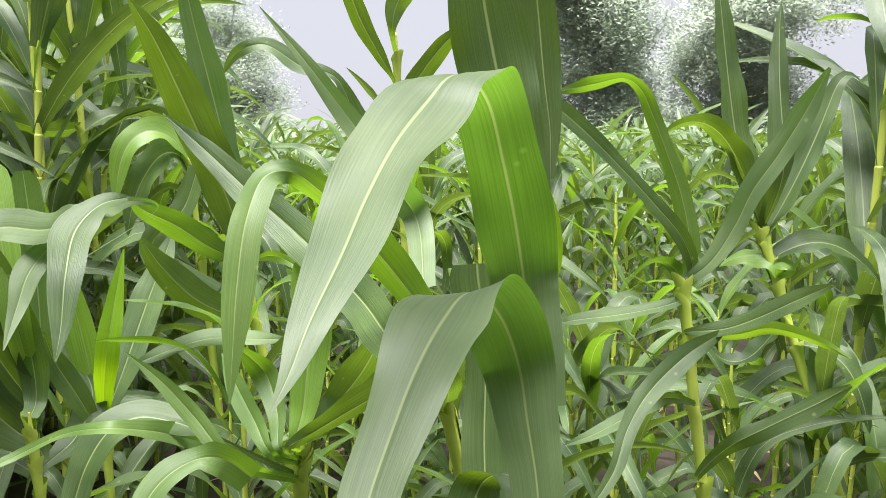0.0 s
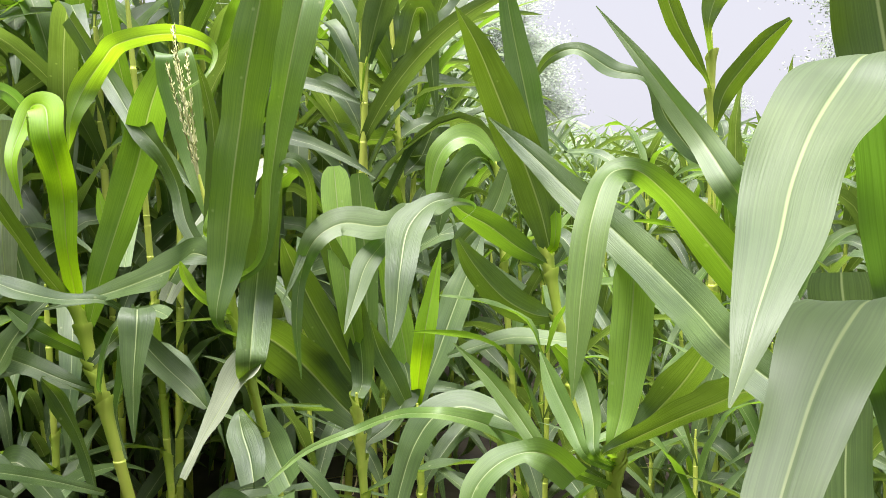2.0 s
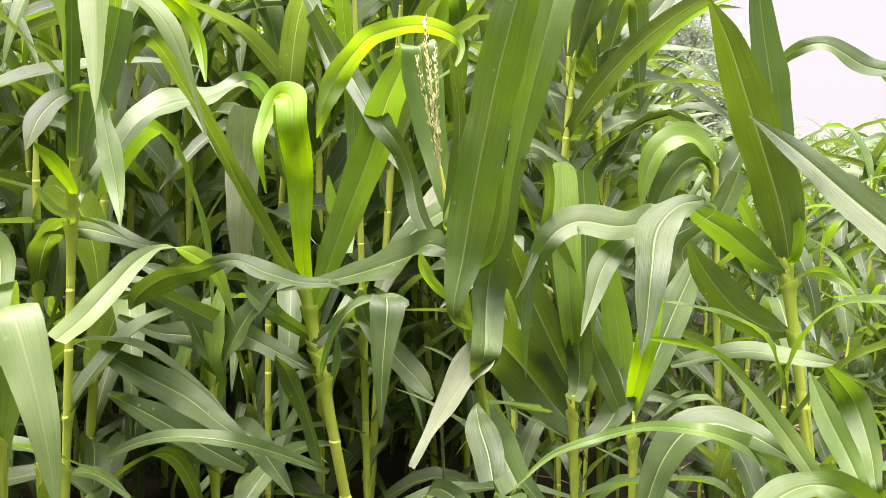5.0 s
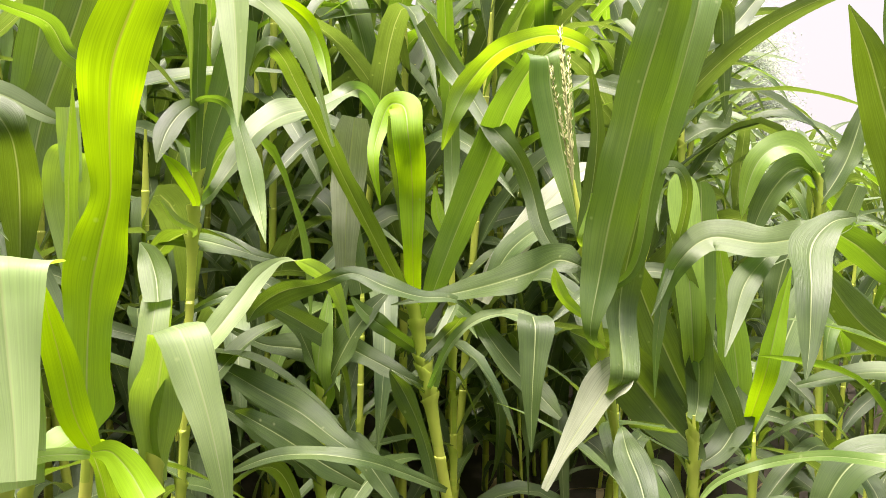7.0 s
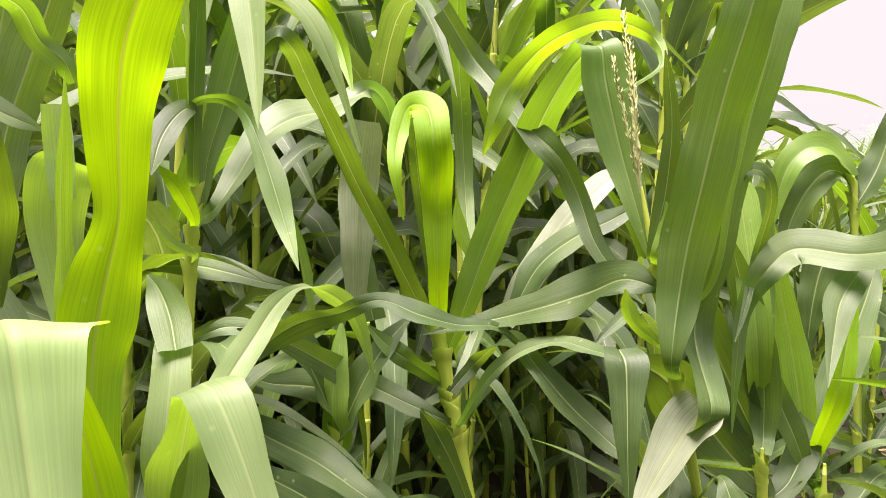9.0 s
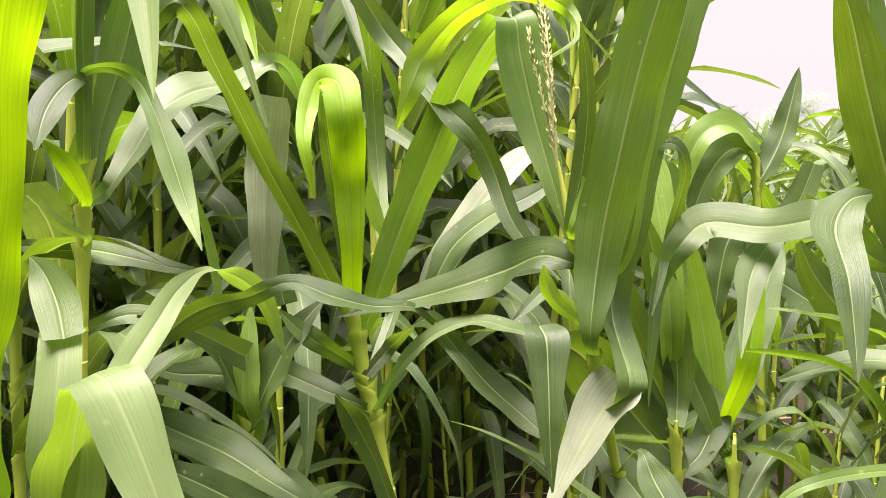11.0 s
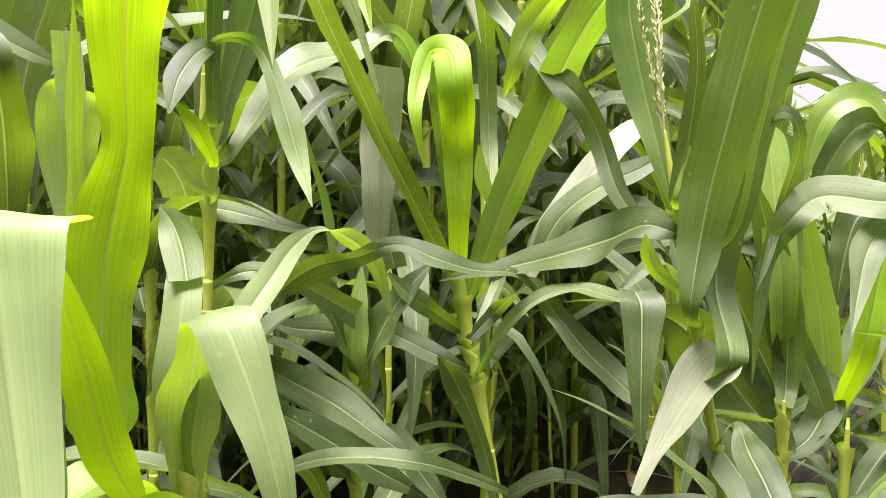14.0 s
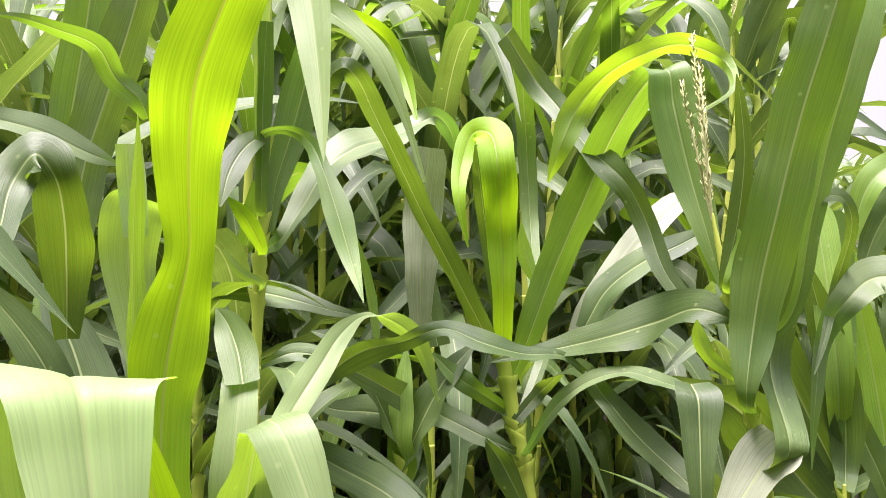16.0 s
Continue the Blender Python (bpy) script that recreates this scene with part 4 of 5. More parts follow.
ribbon(plant, [(-0.139, 0.034, 1.121, 12, 78), (-0.082, 0.000, 1.130, 22, 109), (-0.041, -0.028, 1.147, 23, 106), (0.016, -0.073, 1.137, 17, 102), (0.045, -0.109, 1.122, 2, 70)], 2)
ribbon(plant, [(-0.106, 0.004, 1.131, 12, -58), (-0.162, -0.016, 1.102, 35, -35), (-0.229, -0.044, 1.048, 34, -27), (-0.269, -0.082, 1.002, 28, -26), (-0.295, -0.124, 0.959, 24, -47), (-0.334, -0.165, 0.923, 13, -50)], 0)
ribbon(plant, [(-0.139, 0.022, 1.010, 9, -77), (-0.183, 0.017, 1.020, 21, -98), (-0.233, 0.002, 1.002, 29, -30), (-0.305, -0.016, 0.971, 22, -31), (-0.355, -0.034, 0.960, 3, -63)], 0)
ribbon(plant, [(-0.135, -0.004, 0.893, 11, 81), (-0.097, -0.022, 0.949, 28, 108), (-0.044, -0.051, 0.997, 33, 45), (0.016, -0.088, 1.050, 33, 45), (0.043, -0.119, 1.085, 5, 75)], 0)
lower_leaves(plant, 0.73, 106)

plant = near_plant((0.201, 0.76), (-0.092, 0.010), 1.3, 0.0065, [0.13, 0.27, 0.41, 0.55, 0.69, 0.83, 0.97, 1.11, 1.15, 1.2, 1.25, 1.36, 1.41],
                   "maize plant beside the path with broad pale folded leaves")
ribbon(plant, [(-0.117, -0.070, 1.203, 52, -18), (-0.121, -0.047, 1.261, 60, -18), (-0.126, -0.030, 1.312, 65, -18), (-0.138, -0.049, 1.377, 70, -17), (-0.150, -0.074, 1.424, 66, -16), (-0.163, -0.101, 1.468, 60, -12), (-0.180, -0.147, 1.488, 60, -23), (-0.197, -0.196, 1.486, 55, -35), (-0.210, -0.224, 1.470, 61, -47), (-0.229, -0.278, 1.443, 55, -42), (-0.242, -0.328, 1.415, 48, -37), (-0.250, -0.381, 1.390, 35, -37), (-0.259, -0.422, 1.367, 20, -41), (-0.264, -0.442, 1.351, 9, -61), (-0.268, -0.461, 1.341, 1, -61)], 4, "broad pale leaf folded over and hanging towards the path", bare=True, cup=0.05, wave=0.13)
ribbon(plant, [(-0.121, -0.148, 1.124, 43, -17), (-0.124, -0.131, 1.166, 44, -17), (-0.130, -0.117, 1.206, 54, -17), (-0.136, -0.106, 1.248, 62, -16), (-0.150, -0.119, 1.291, 64, -10), (-0.169, -0.146, 1.321, 65, -21), (-0.187, -0.194, 1.332, 61, -33), (-0.200, -0.221, 1.322, 66, -45), (-0.211, -0.245, 1.309, 61, -43), (-0.222, -0.271, 1.291, 53, -42), (-0.232, -0.301, 1.270, 45, -42), (-0.242, -0.334, 1.247, 38, -44), (-0.247, -0.365, 1.231, 28, -63)], 4, "broad pale leaf folded over and hanging towards the path", bare=True, cup=0.05, wave=0.13)
ribbon(plant, [(-0.120, 0.008, 1.377, 46, -61), (-0.137, 0.020, 1.448, 68, -61), (-0.149, 0.026, 1.504, 73, -61), (-0.160, 0.029, 1.559, 72, -61), (-0.171, 0.025, 1.622, 55, -61), (-0.180, 0.021, 1.669, 25, -61)], 0, bare=True, cup=0.05, wave=0.13)
ribbon(plant, [(-0.093, 0.045, 1.401, 7, 80), (-0.093, 0.056, 1.448, 22, 80), (-0.099, 0.065, 1.501, 34, 79), (-0.104, 0.070, 1.553, 38, 79), (-0.111, 0.070, 1.614, 32, 79)], 0, bare=True, cup=0.05, wave=0.13)
ribbon(plant, [(-0.099, -0.025, 1.306, 8, 80), (-0.095, -0.021, 1.335, 12, 70), (-0.098, -0.017, 1.369, 11, 70), (-0.106, -0.013, 1.406, 1, 80)], 1, bare=True, cup=0.05, wave=0.13)
ribbon(plant, [(-0.155, 0.044, 1.048, 46, -6), (-0.156, 0.073, 1.114, 49, -6), (-0.154, 0.098, 1.186, 44, -6), (-0.157, 0.114, 1.249, 55, -5), (-0.162, 0.122, 1.287, 63, -5), (-0.163, 0.125, 1.301, 54, -5)], 0, bare=True, cup=0.05, wave=0.13)
ribbon(plant, [(-0.178, -0.043, 1.051, 46, 12), (-0.173, -0.027, 1.082, 52, 12), (-0.162, -0.016, 1.107, 47, 44), (-0.144, -0.026, 1.121, 36, 77), (-0.130, -0.044, 1.119, 37, 109), (-0.124, -0.070, 1.097, 34, 119)], 0, bare=True, cup=0.05, wave=0.13)

plant = near_plant((-0.073, 2.369), (-0.037, -0.002), 1.73, 0.0135, [0.18, 0.32, 0.46, 0.6, 0.74, 0.88, 1.02, 1.16, 1.36, 1.42, 1.46, 1.58, 1.61, 1.72],
                   "tall thin maize plant standing out against the white sky")
ribbon(plant, [(-0.068, -0.096, 1.719, 20, -90), (-0.056, -0.104, 1.781, 60, -70), (-0.030, -0.112, 1.832, 69, -90), (0.003, -0.124, 1.894, 55, -90)], 0)
ribbon(plant, [(-0.071, -0.070, 1.597, 12, 47), (-0.101, -0.104, 1.651, 34, 47), (-0.148, -0.147, 1.739, 51, 46), (-0.179, -0.193, 1.829, 47, 44), (-0.208, -0.244, 1.928, 27, 44)], 0)
ribbon(plant, [(-0.040, -0.080, 1.474, 12, -42), (-0.024, -0.098, 1.545, 54, -45), (0.021, -0.140, 1.610, 55, -50), (0.073, -0.191, 1.670, 48, -53), (0.123, -0.244, 1.712, 13, -55)], 0)
ribbon(plant, [(-0.055, -0.181, 1.351, 6, 83), (-0.104, -0.191, 1.410, 51, 103), (-0.160, -0.203, 1.486, 57, 92), (-0.210, -0.217, 1.586, 26, 113), (-0.296, -0.227, 1.612, 56, 125), (-0.393, -0.237, 1.668, 41, 123), (-0.463, -0.238, 1.645, 29, 78), (-0.505, -0.234, 1.588, 4, 76)], 0)
lower_leaves(plant, 1.03, 109)

plant = near_plant((-1.645, 1.915), (-0.023, -0.012), 2.04, 0.0110, [0.13, 0.27, 0.41, 0.55, 0.69, 0.83, 0.97, 1.11, 1.2, 1.23, 1.34, 1.52, 1.65],
                   "tall maize plant in the second row")
ribbon(plant, [(0.191, -0.364, 1.140, 31, 2), (0.075, -0.176, 1.322, 40, 1), (0.053, -0.154, 1.519, 46, 0), (0.073, -0.212, 1.691, 44, 0), (0.106, -0.279, 1.847, 37, -0)], 5)
ribbon(plant, [(0.215, -0.404, 1.202, 14, 89), (0.193, -0.422, 1.270, 32, 87), (0.189, -0.430, 1.337, 5, 86)], 2)
ribbon(plant, [(0.462, -0.041, 1.361, 14, -74), (0.417, -0.073, 1.374, 51, -42), (0.347, -0.149, 1.286, 83, -39), (0.303, -0.193, 1.204, 82, -43), (0.257, -0.234, 1.123, 64, -68), (0.231, -0.271, 1.038, 38, -67)], 6)
ribbon(plant, [(0.500, -0.135, 1.320, 10, -79), (0.445, -0.166, 1.283, 55, -45), (0.368, -0.207, 1.240, 70, -44), (0.305, -0.252, 1.180, 72, -47), (0.269, -0.295, 1.096, 37, -76)], 0)
ribbon(plant, [(0.176, -0.465, 1.718, 50, -73), (0.233, -0.460, 1.631, 56, -72), (0.306, -0.490, 1.562, 45, -110), (0.372, -0.511, 1.489, 47, -139), (0.459, -0.540, 1.424, 55, -70), (0.496, -0.540, 1.358, 48, -73), (0.543, -0.573, 1.274, 35, -101), (0.594, -0.591, 1.221, 28, -97), (0.642, -0.612, 1.184, 4, -96)], 0, bare=True)
ribbon(plant, [(0.259, -0.874, 1.432, 6, -54), (0.221, -0.878, 1.545, 17, -56), (0.180, -0.893, 1.637, 49, -20), (0.132, -0.915, 1.687, 59, -15), (0.089, -0.930, 1.719, 31, -67)], 3, bare=True)
ribbon(plant, [(0.213, -0.829, 1.532, 4, -18), (0.161, -0.794, 1.617, 33, -53), (0.119, -0.788, 1.674, 44, -64), (0.083, -0.806, 1.706, 36, -61), (0.047, -0.832, 1.722, 18, -43)], 1, bare=True)
lower_leaves(plant, 0.98, 114)

plant = near_plant((-1.416, 0.401), (0.068, 0.098), 1.15, 0.0105, [0.2, 0.34, 0.48, 0.62, 0.76, 0.9, 1.04, 1.11, 1.14],
                   "maize plant by the path with tall bright backlit leaves")
leaf(plant, 1.113, 0.404, 0.051, head=-165.2, rise=74.0, bend=14.3, fold=-37.1, at=0.41, sharp=0.300, sway=-8.2, roll=11.3, twist=0.3, young=2)
ribbon(plant, [(0.025, 0.129, 1.215, 24, -34), (0.010, 0.129, 1.300, 42, -34), (0.006, 0.127, 1.361, 59, -35), (0.011, 0.129, 1.400, 62, -36), (0.018, 0.131, 1.420, 58, -39), (0.025, 0.130, 1.428, 41, -41)], 3, bare=True, cup=0.05, wave=0.13)
ribbon(plant, [(0.024, 0.125, 1.386, 24, -35), (0.021, 0.125, 1.445, 29, -35), (0.021, 0.124, 1.483, 31, -5)], 3, bare=True, cup=0.05, wave=0.13)
ribbon(plant, [(0.125, 0.066, 1.080, 16, 2), (0.119, 0.070, 1.107, 64, 2), (0.112, 0.077, 1.157, 53, 2), (0.108, 0.085, 1.214, 56, 1), (0.110, 0.091, 1.265, 72, 0), (0.119, 0.099, 1.317, 64, -0), (0.134, 0.105, 1.375, 47, 1), (0.145, 0.099, 1.429, 54, 3), (0.159, 0.091, 1.481, 68, 2), (0.180, 0.085, 1.535, 73, -1), (0.211, 0.094, 1.600, 68, -2), (0.240, 0.103, 1.649, 52, -2), (0.268, 0.104, 1.694, 19, -1)], 1, "tall bright yellow-green leaf lit from behind", bare=True, cup=0.05, wave=0.13)
ribbon(plant, [(0.420, -0.117, 1.187, 8, 78), (0.454, -0.123, 1.197, 19, 71), (0.492, -0.133, 1.193, 29, 50), (0.532, -0.147, 1.184, 29, 25)], 1, bare=True, cup=0.05, wave=0.13)
ribbon(plant, [(0.420, -0.119, 1.185, 6, -78), (0.421, -0.144, 1.194, 15, -36), (0.424, -0.169, 1.200, 17, -27), (0.430, -0.198, 1.199, 8, -61)], 2, bare=True, cup=0.05, wave=0.13)
ribbon(plant, [(0.397, -0.101, 1.176, 15, 78), (0.394, -0.114, 1.208, 28, 60), (0.389, -0.122, 1.261, 28, 58), (0.390, -0.131, 1.301, 17, 63), (0.395, -0.140, 1.336, 2, 72)], 1, bare=True, cup=0.05, wave=0.13)

plant = near_plant((-1.309, 0.547), (0.015, 0.018), 1.02, 0.0105, [0.14, 0.28, 0.42, 0.56, 0.7, 0.84, 0.98, 1.02],
                   "short maize plant by the path, bright leaf folded over and hanging")
leaf(plant, 0.978, 0.536, 0.090, head=168.7, rise=88.5, bend=-65.6, fold=-107.7, at=0.47, sharp=0.030, sway=-0.3, roll=8.0, twist=5.4, young=3, wave=0.2, cup=0.05)
leaf(plant, 1.016, 0.410, 0.057, head=-87.3, rise=69.1, bend=-117.5, fold=-97.0, at=0.58, sharp=0.030, sway=73.4, roll=0.7, twist=0.9, young=3, wave=0.2, cup=0.05)
ribbon(plant, [(-0.118, 0.197, 1.094, 34, 31), (-0.164, 0.286, 1.115, 45, 32), (-0.177, 0.351, 1.154, 43, 33), (-0.189, 0.417, 1.193, 35, 39), (-0.191, 0.478, 1.212, 12, 34), (-0.183, 0.533, 1.197, 33, -54), (-0.167, 0.577, 1.162, 41, -40), (-0.155, 0.602, 1.110, 26, -46), (-0.141, 0.617, 1.034, 3, -65)], 3, "pale leaf twisted over at its middle", bare=True)
ribbon(plant, [(-0.002, 0.045, 1.224, 37, -8), (-0.030, 0.063, 1.255, 42, -12), (-0.054, 0.070, 1.283, 29, -27), (-0.068, 0.068, 1.298, 3, -20)], 5, bare=True)

plant = near_plant((-1.808, 0.632), (0.018, 0.031), 1.13, 0.0115, [0.23, 0.37, 0.51, 0.65, 0.79, 0.93, 1.07, 1.12],
                   "maize plant with a broad folded leaf by the path")
ribbon(plant, [(0.157, 0.051, 1.464, 5, 81), (0.148, 0.009, 1.482, 36, 120), (0.135, -0.037, 1.506, 48, 126), (0.121, -0.087, 1.521, 37, 123), (0.117, -0.125, 1.528, 21, 83)], 4, bare=True)
ribbon(plant, [(0.218, -0.073, 1.249, 28, -31), (0.228, -0.074, 1.334, 57, -15), (0.258, -0.091, 1.405, 63, -42), (0.279, -0.112, 1.451, 52, -28), (0.276, -0.130, 1.475, 72, 40), (0.266, -0.151, 1.446, 50, 7), (0.326, -0.199, 1.401, 36, 10), (0.412, -0.260, 1.367, 18, -8)], 0)
ribbon(plant, [(0.228, -0.090, 1.179, 44, -39), (0.205, -0.105, 1.236, 53, -34), (0.187, -0.123, 1.279, 42, -34), (0.166, -0.149, 1.326, 20, -59)], 0, bare=True)
ribbon(plant, [(0.165, -0.015, 1.139, 87, -9), (0.128, -0.011, 1.208, 77, -10), (0.098, -0.012, 1.256, 49, -11), (0.070, -0.013, 1.302, 19, -26)], 0, bare=True)
lower_leaves(plant, 0.94, 120)

plant = near_plant((-1.087, 0.223), (0.012, 0.019), 1.17, 0.0105, [0.16, 0.3, 0.44, 0.58, 0.72, 0.86, 1.0, 1.14],
                   "maize plant at the path's edge with broad folded leaf")
leaf(plant, 1.164, 0.188, 0.035, head=173.9, rise=-6.4, bend=23.8, fold=23.3, at=0.22, sharp=0.030, sway=-12.6, roll=3.2, twist=-9.8)
leaf(plant, 1.155, 0.185, 0.054, head=65.6, rise=23.6, bend=26.0, fold=80.8, at=0.40, sharp=0.030, sway=53.9, roll=-6.5, twist=7.9, young=2)
ribbon(plant, [(0.084, 0.001, 1.175, 38, -26), (0.069, 0.003, 1.229, 55, -26), (0.060, 0.004, 1.284, 59, -26), (0.058, 0.003, 1.327, 59, -26), (0.064, 0.004, 1.351, 63, -26), (0.086, -0.006, 1.361, 92, -26), (0.105, -0.014, 1.357, 66, -26), (0.117, -0.019, 1.331, 55, -26), (0.135, -0.027, 1.289, 45, -26), (0.154, -0.036, 1.253, 33, -26), (0.172, -0.046, 1.221, 24, -26)], 3, "broad pale leaf folded over, its back bright green", bare=True, cup=0.05, wave=0.13)

plant = near_plant((-1.796, 1.608), (0.014, 0.010), 1.07, 0.0105, [0.2, 0.34, 0.48, 0.62, 0.76, 0.9, 0.96, 1.01, 1.07],
                   "maize plant in the second row with a pale hanging leaf")
ribbon(plant, [(0.155, -0.233, 1.115, 41, -50), (0.164, -0.239, 1.240, 67, -50), (0.164, -0.227, 1.374, 83, -50), (0.185, -0.238, 1.466, 79, -51), (0.192, -0.240, 1.495, 58, -51)], 6, bare=True)
ribbon(plant, [(0.160, -0.174, 1.065, 56, -51), (0.124, -0.174, 1.204, 56, -51), (0.106, -0.174, 1.329, 42, -51)], 0)
lower_leaves(plant, 0.66, 117)

plant = near_plant((-1.590, 1.219), (0.008, 0.008), 0.90, 0.0105, [0.24, 0.38, 0.52, 0.66, 0.7, 0.81, 0.87],
                   "maize plant with a yellow-green stalk and broad dark leaves")
leaf(plant, 0.713, 0.360, 0.115, head=-117.0, rise=62.5, bend=-19.4, fold=34.8, at=0.33, sharp=0.130, sway=-19.2, roll=-24.7, twist=-38.1)
leaf(plant, 0.701, 0.283, 0.084, head=22.5, rise=41.8, bend=-11.0, fold=95.9, at=0.33, sharp=0.074, sway=-24.0, roll=28.3, twist=9.3)
leaf(plant, 0.810, 0.308, 0.079, head=-101.1, rise=84.3, bend=7.7, fold=-43.8, at=0.50, sharp=0.156, sway=41.9, roll=-2.5, twist=7.2, young=2)
leaf(plant, 0.658, 0.313, 0.098, head=-126.7, rise=46.2, bend=1.0, fold=17.3, at=0.73, sharp=0.216, sway=-20.3, roll=-14.8, twist=-33.2)
leaf(plant, 0.865, 0.297, 0.092, head=46.9, rise=66.3, bend=1.7, fold=31.8, at=0.68, sharp=0.300, sway=19.5, roll=16.1, twist=27.3)
leaf(plant, 0.892, 0.324, 0.095, head=-140.4, rise=71.1, bend=11.9, fold=49.7, at=0.77, sharp=0.117, sway=-21.0, roll=-9.4, twist=-34.1)
lower_leaves(plant, 0.53, 111)

plant = near_plant((1.066, 1.567), (-0.301, 0.138), 1.25, 0.0115, [0.14, 0.28, 0.42, 0.56, 0.7, 0.84, 0.98, 1.05, 1.12, 1.17, 1.22],
                   "tall slanting maize plant with a yellowish stalk in the second row")
leaf(plant, 1.236, 0.614, 0.086, head=138.5, rise=68.4, bend=-2.4, fold=-9.8, at=0.27, sharp=0.127, sway=-19.7, roll=-12.8, twist=-16.7)
leaf(plant, 1.230, 0.518, 0.073, head=-52.8, rise=65.6, bend=-2.7, fold=-39.3, at=0.28, sharp=0.098, sway=-64.2, roll=-1.0, twist=6.4)
leaf(plant, 1.241, 0.382, 0.082, head=169.3, rise=72.8, bend=15.4, fold=106.6, at=0.73, sharp=0.206, sway=24.8, roll=10.7, twist=42.2)
leaf(plant, 1.047, 0.229, 0.071, head=172.4, rise=-58.4, bend=2.6, fold=-120.2, at=0.69, sharp=0.223, sway=-5.2, roll=-7.8, twist=-21.9)
leaf(plant, 0.984, 0.260, 0.076, head=-35.3, rise=16.7, bend=3.1, fold=89.5, at=0.32, sharp=0.300, sway=-20.2, roll=14.7, twist=9.9)
leaf(plant, 1.167, 0.304, 0.074, head=12.6, rise=33.6, bend=9.0, fold=73.5, at=0.44, sharp=0.300, sway=-13.1, roll=20.1, twist=49.3)
leaf(plant, 1.118, 0.206, 0.083, head=-35.3, rise=35.7, bend=-102.6, fold=-84.5, at=0.21, sharp=0.030, sway=19.7, roll=-28.4, twist=-16.2, young=2)
leaf(plant, 1.216, 0.481, 0.073, head=18.3, rise=54.7, bend=-20.1, fold=115.3, at=0.85, sharp=0.064, sway=2.4, roll=2.7, twist=46.7)
lower_leaves(plant, 0.85, 113)

plant = near_plant((-1.267, 2.998), (-0.040, -0.016), 2.17, 0.0135, [0.17, 0.31, 0.45, 0.59, 0.73, 0.87, 1.01, 1.15, 1.29, 1.36, 1.44, 1.62, 1.68, 1.75, 1.79],
                   "tall dark maize plant deep in the field, limp grey-green leaves")
leaf(plant, 1.623, 0.798, 0.115, head=15.2, rise=75.5, bend=-1.7, fold=161.9, at=0.45, sharp=0.030, sway=20.6, roll=-35.5, twist=-41.4)
leaf(plant, 1.685, 0.716, 0.113, head=-141.3, rise=60.5, bend=3.6, fold=138.2, at=0.46, sharp=0.030, sway=-16.3, roll=35.9, twist=38.8)
leaf(plant, 1.441, 0.248, 0.092, head=33.2, rise=34.6, bend=-2.9, fold=45.0, at=0.48, sharp=0.155, sway=-4.9, roll=29.6, twist=29.9)
leaf(plant, 1.457, 0.327, 0.105, head=-153.3, rise=-12.5, bend=4.2, fold=-34.5, at=0.31, sharp=0.095, sway=5.2, roll=37.4, twist=30.7)
leaf(plant, 1.794, 0.427, 0.100, head=152.1, rise=81.8, bend=2.7, fold=4.5, at=0.52, sharp=0.106, sway=-4.1, roll=-11.0, twist=-18.4)
leaf(plant, 1.752, 0.586, 0.115, head=43.0, rise=33.0, bend=4.0, fold=-18.9, at=0.41, sharp=0.064, sway=13.4, roll=27.8, twist=32.8)
leaf(plant, 1.359, 0.389, 0.115, head=-138.2, rise=-34.6, bend=13.1, fold=33.5, at=0.31, sharp=0.098, sway=29.0, roll=-28.8, twist=-20.6)
leaf(plant, 1.291, 0.384, 0.112, head=43.9, rise=36.9, bend=-2.6, fold=-25.9, at=0.28, sharp=0.075, sway=14.0, roll=30.8, twist=20.5)
lower_leaves(plant, 1.16, 116)

plant = near_plant((-0.658, 2.413), (-0.071, -0.017), 1.37, 0.0115, [0.2, 0.34, 0.48, 0.62, 0.76, 0.9, 1.04, 1.18, 1.28, 1.32, 1.36],
                   "maize plant in the second row with one bright folded leaf")
leaf(plant, 1.364, 0.393, 0.103, head=-156.6, rise=69.2, bend=20.9, fold=134.8, at=0.36, sharp=0.240, sway=25.9, roll=-40.0, twist=-20.3, young=2)
leaf(plant, 1.316, 0.381, 0.115, head=-162.2, rise=73.6, bend=52.6, fold=105.1, at=0.23, sharp=0.090, sway=31.6, roll=-40.2, twist=-22.1)
leaf(plant, 1.280, 0.361, 0.096, head=43.2, rise=54.8, bend=1.3, fold=-18.5, at=0.40, sharp=0.173, sway=23.5, roll=12.9, twist=18.1)
leaf(plant, 1.181, 0.336, 0.110, head=-144.9, rise=-18.2, bend=19.8, fold=50.0, at=0.28, sharp=0.072, sway=30.9, roll=-23.7, twist=-18.5)
lower_leaves(plant, 1.05, 110)


# ---- dry litter on the soil ----


def litter():
    rng = random.Random(21)
    V, F, n = [], [], 0
    for _ in range(170):
        x, y = rng.uniform(-2.4, 1.9), rng.uniform(1.0, 4.2)
        v, f, uv = blade(rng.uniform(0.2, 0.5), rng.uniform(0.012, 0.04), rng.uniform(0, 360), rng.uniform(0, 25), rng.uniform(10, 60), sway=rng.uniform(-60, 60),
                         roll=rng.uniform(-40, 40), twist=rng.uniform(-200, 200), segs=8, cols=(-1, 0, 1), wave=0.3, seed=rng.randrange(9999))
        V.append(v + np.array((x, y, 0.03 + rng.uniform(0, 0.05))))
        F.append(np.array(f) + n)
        n += len(v)
    ob = new("dry_leaf_litter", mesh_from("dry_leaf_litter", np.concatenate(V), [tuple(q) for q in np.concatenate(F).tolist()], STRAW))
    tagged(ob, "dry straw-coloured leaf litter on the soil", "leaf litter", kind="stuff")


litter()

# ---- trees behind the field ----


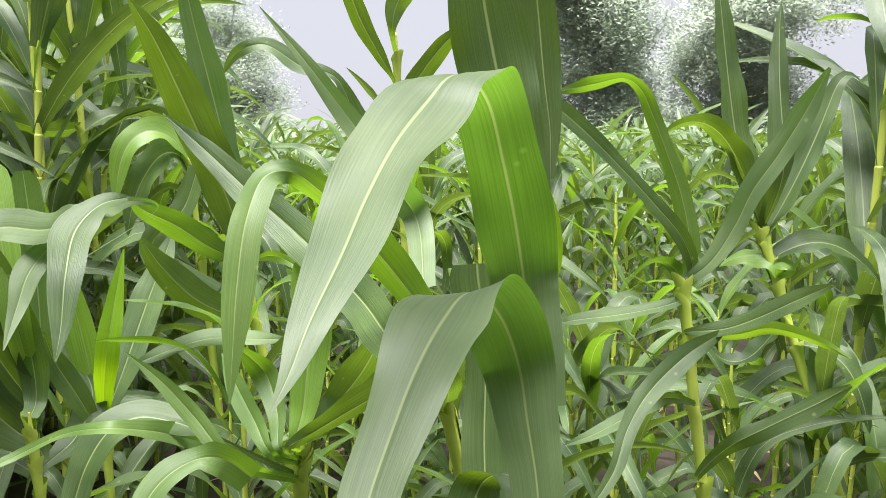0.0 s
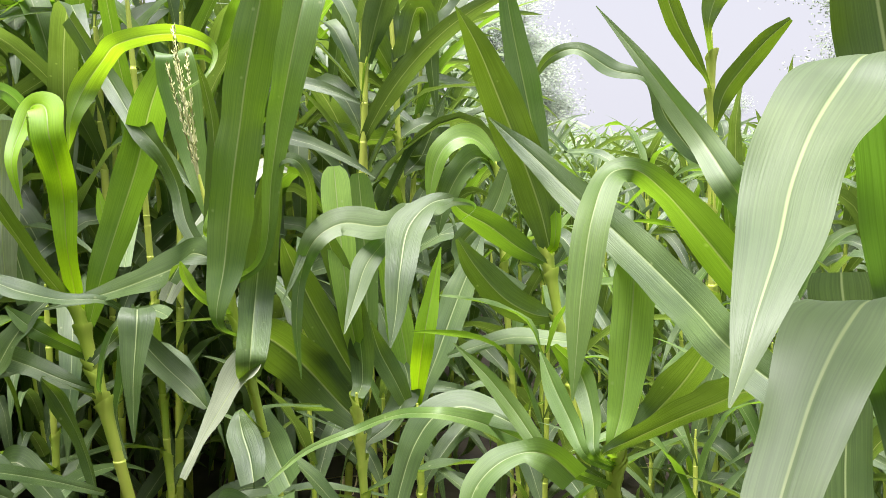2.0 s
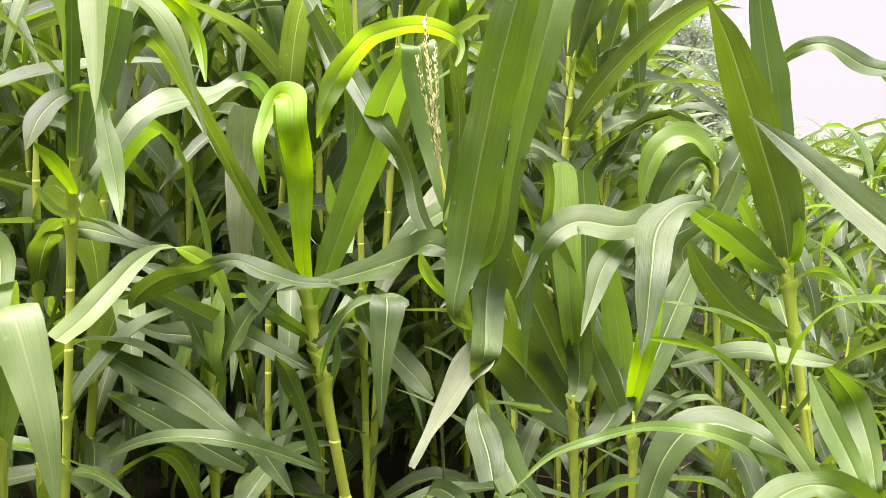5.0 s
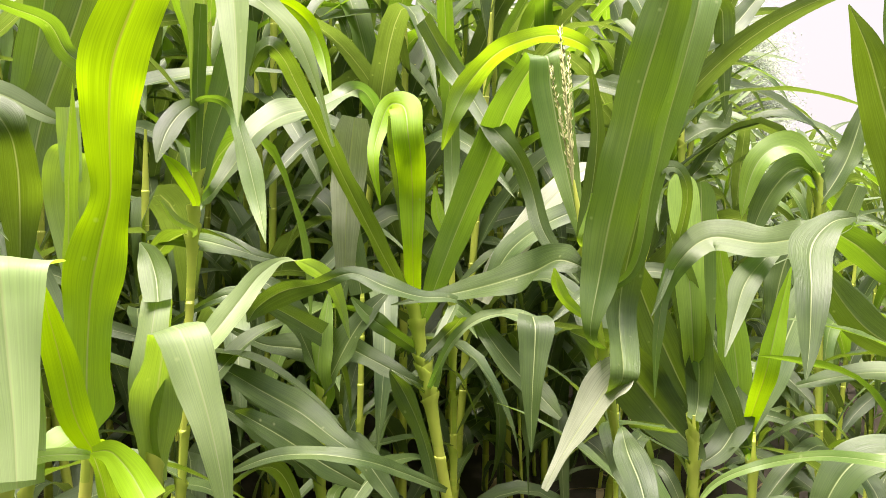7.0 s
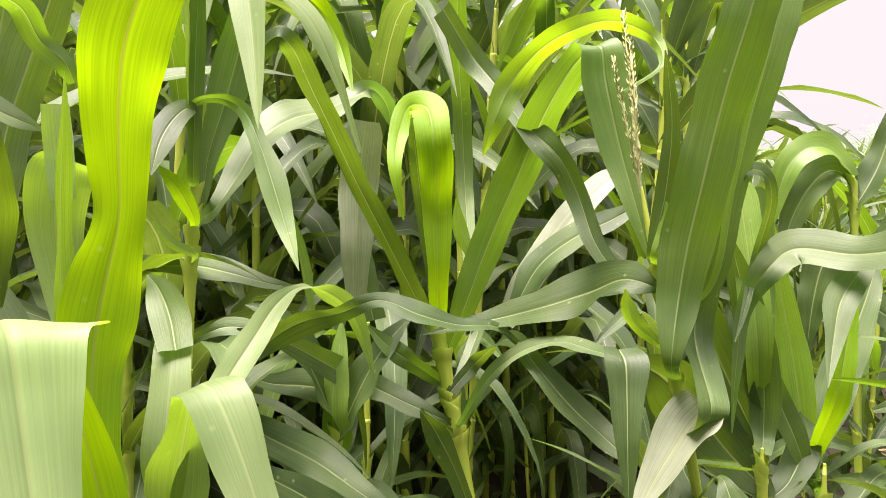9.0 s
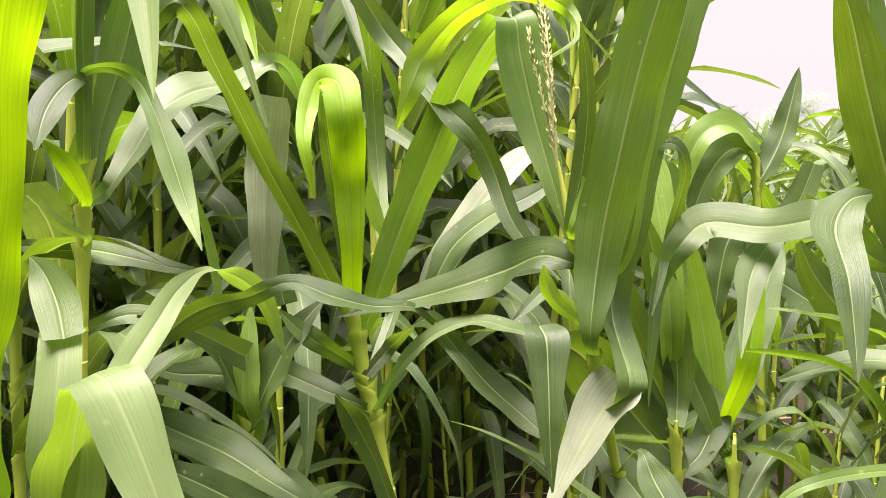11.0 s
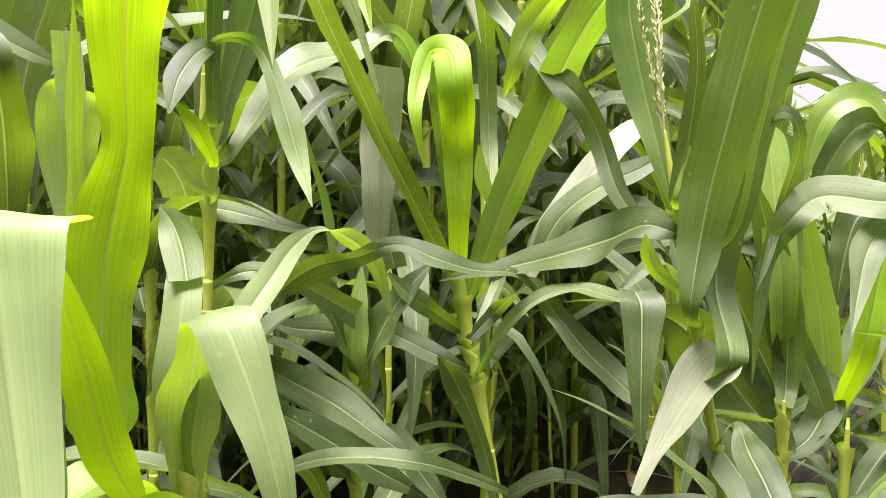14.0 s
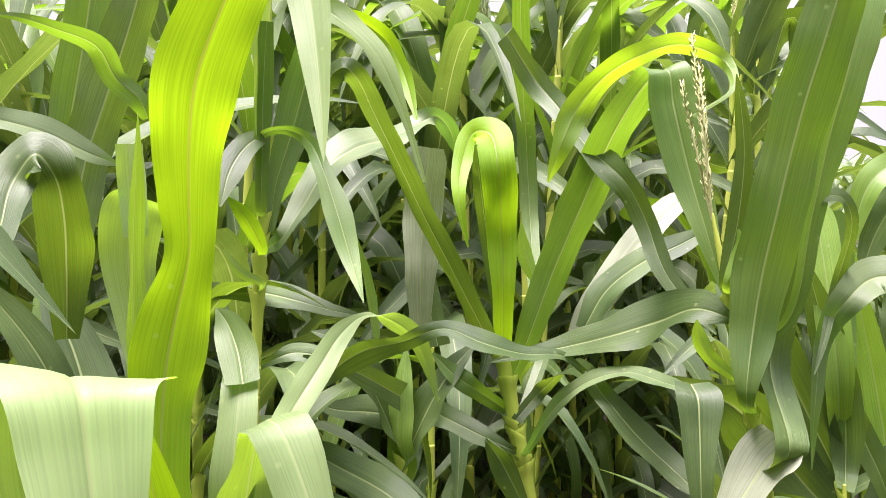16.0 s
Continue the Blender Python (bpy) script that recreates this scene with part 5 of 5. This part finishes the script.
def tree(x, y, height, spread, seed):
    rng = random.Random(seed)
    root = new("tree")
    root.location = (x, y, 0)
    V, F = [], []
    ends = []

    def limb(p, d, length, r, level):
        rings, q = [], p.copy()
        steps = 5
        for i in range(steps + 1):
            rings.append((tuple(q), r * (1 - 0.55 * i / steps)))
            d2 = (d + Vector((rng.uniform(-1, 1), rng.uniform(-1, 1), rng.uniform(-0.3, 0.5))) * 0.22).normalized()
            q = q + d2 * length / steps
            if level < 3 and (i >= 1 or level == 0):
                for _ in range(3 if level == 0 else 2):
                    out = Vector((rng.uniform(-1, 1), rng.uniform(-1, 1), rng.uniform(-0.5, 0.7))).normalized()
                    limb(q.copy(), (d * 0.5 + out).normalized(), length * rng.uniform(0.36, 0.58), r * 0.45, level + 1)
            if level >= 2 and i >= 2:
                ends.append(q.copy())
        v, f = tube(rings, 6)
        n0 = len(V)
        V.extend(v)
        F.extend(tuple(k + n0 for k in face) for face in f)

    limb(Vector((0, 0, -0.2)), Vector((0, 0, 1)), height * 0.62, height * 0.022, 0)
    part("trunk", mesh_from("trunk", V, F, HAZED_BARK), root)
    LV, LF, LU = [], [], []
    for e in ends:
        for _ in range(13):
            c = e + Vector((rng.gauss(0, 1), rng.gauss(0, 1), rng.gauss(0, 0.8))) * spread * 0.1
            a = Vector((rng.uniform(-1, 1), rng.uniform(-1, 1), rng.uniform(-0.6, 0.3))).normalized()
            b = a.cross(Vector((rng.uniform(-1, 1), rng.uniform(-1, 1), 1))).normalized()
            s = rng.uniform(0.05, 0.1) * height / 9
            n0 = len(LV)
            LV += [tuple(c - a * s), tuple(c + b * s * 0.45), tuple(c + a * s), tuple(c - b * s * 0.45)]
            LU += [(0.5, 0), (1, 0.5), (0.5, 1), (0, 0.5)]
            LF.append((n0, n0 + 1, n0 + 2, n0 + 3))
    part("crown", mesh_from("crown", LV, LF, HAZED_FOLIAGE, LU), root)
    return tagged(root, "tall leafy tree behind the maize, haze painted into its grey-green", "tree", "trees behind the field")


tree(6.0, 29, 8.0, 3, 1)
tree(11.6, 31, 8.2, 3, 2)
tree(-7.4, 28, 5.4, 3, 3)
tree(-0.7, 34, 2.7, 2, 4)
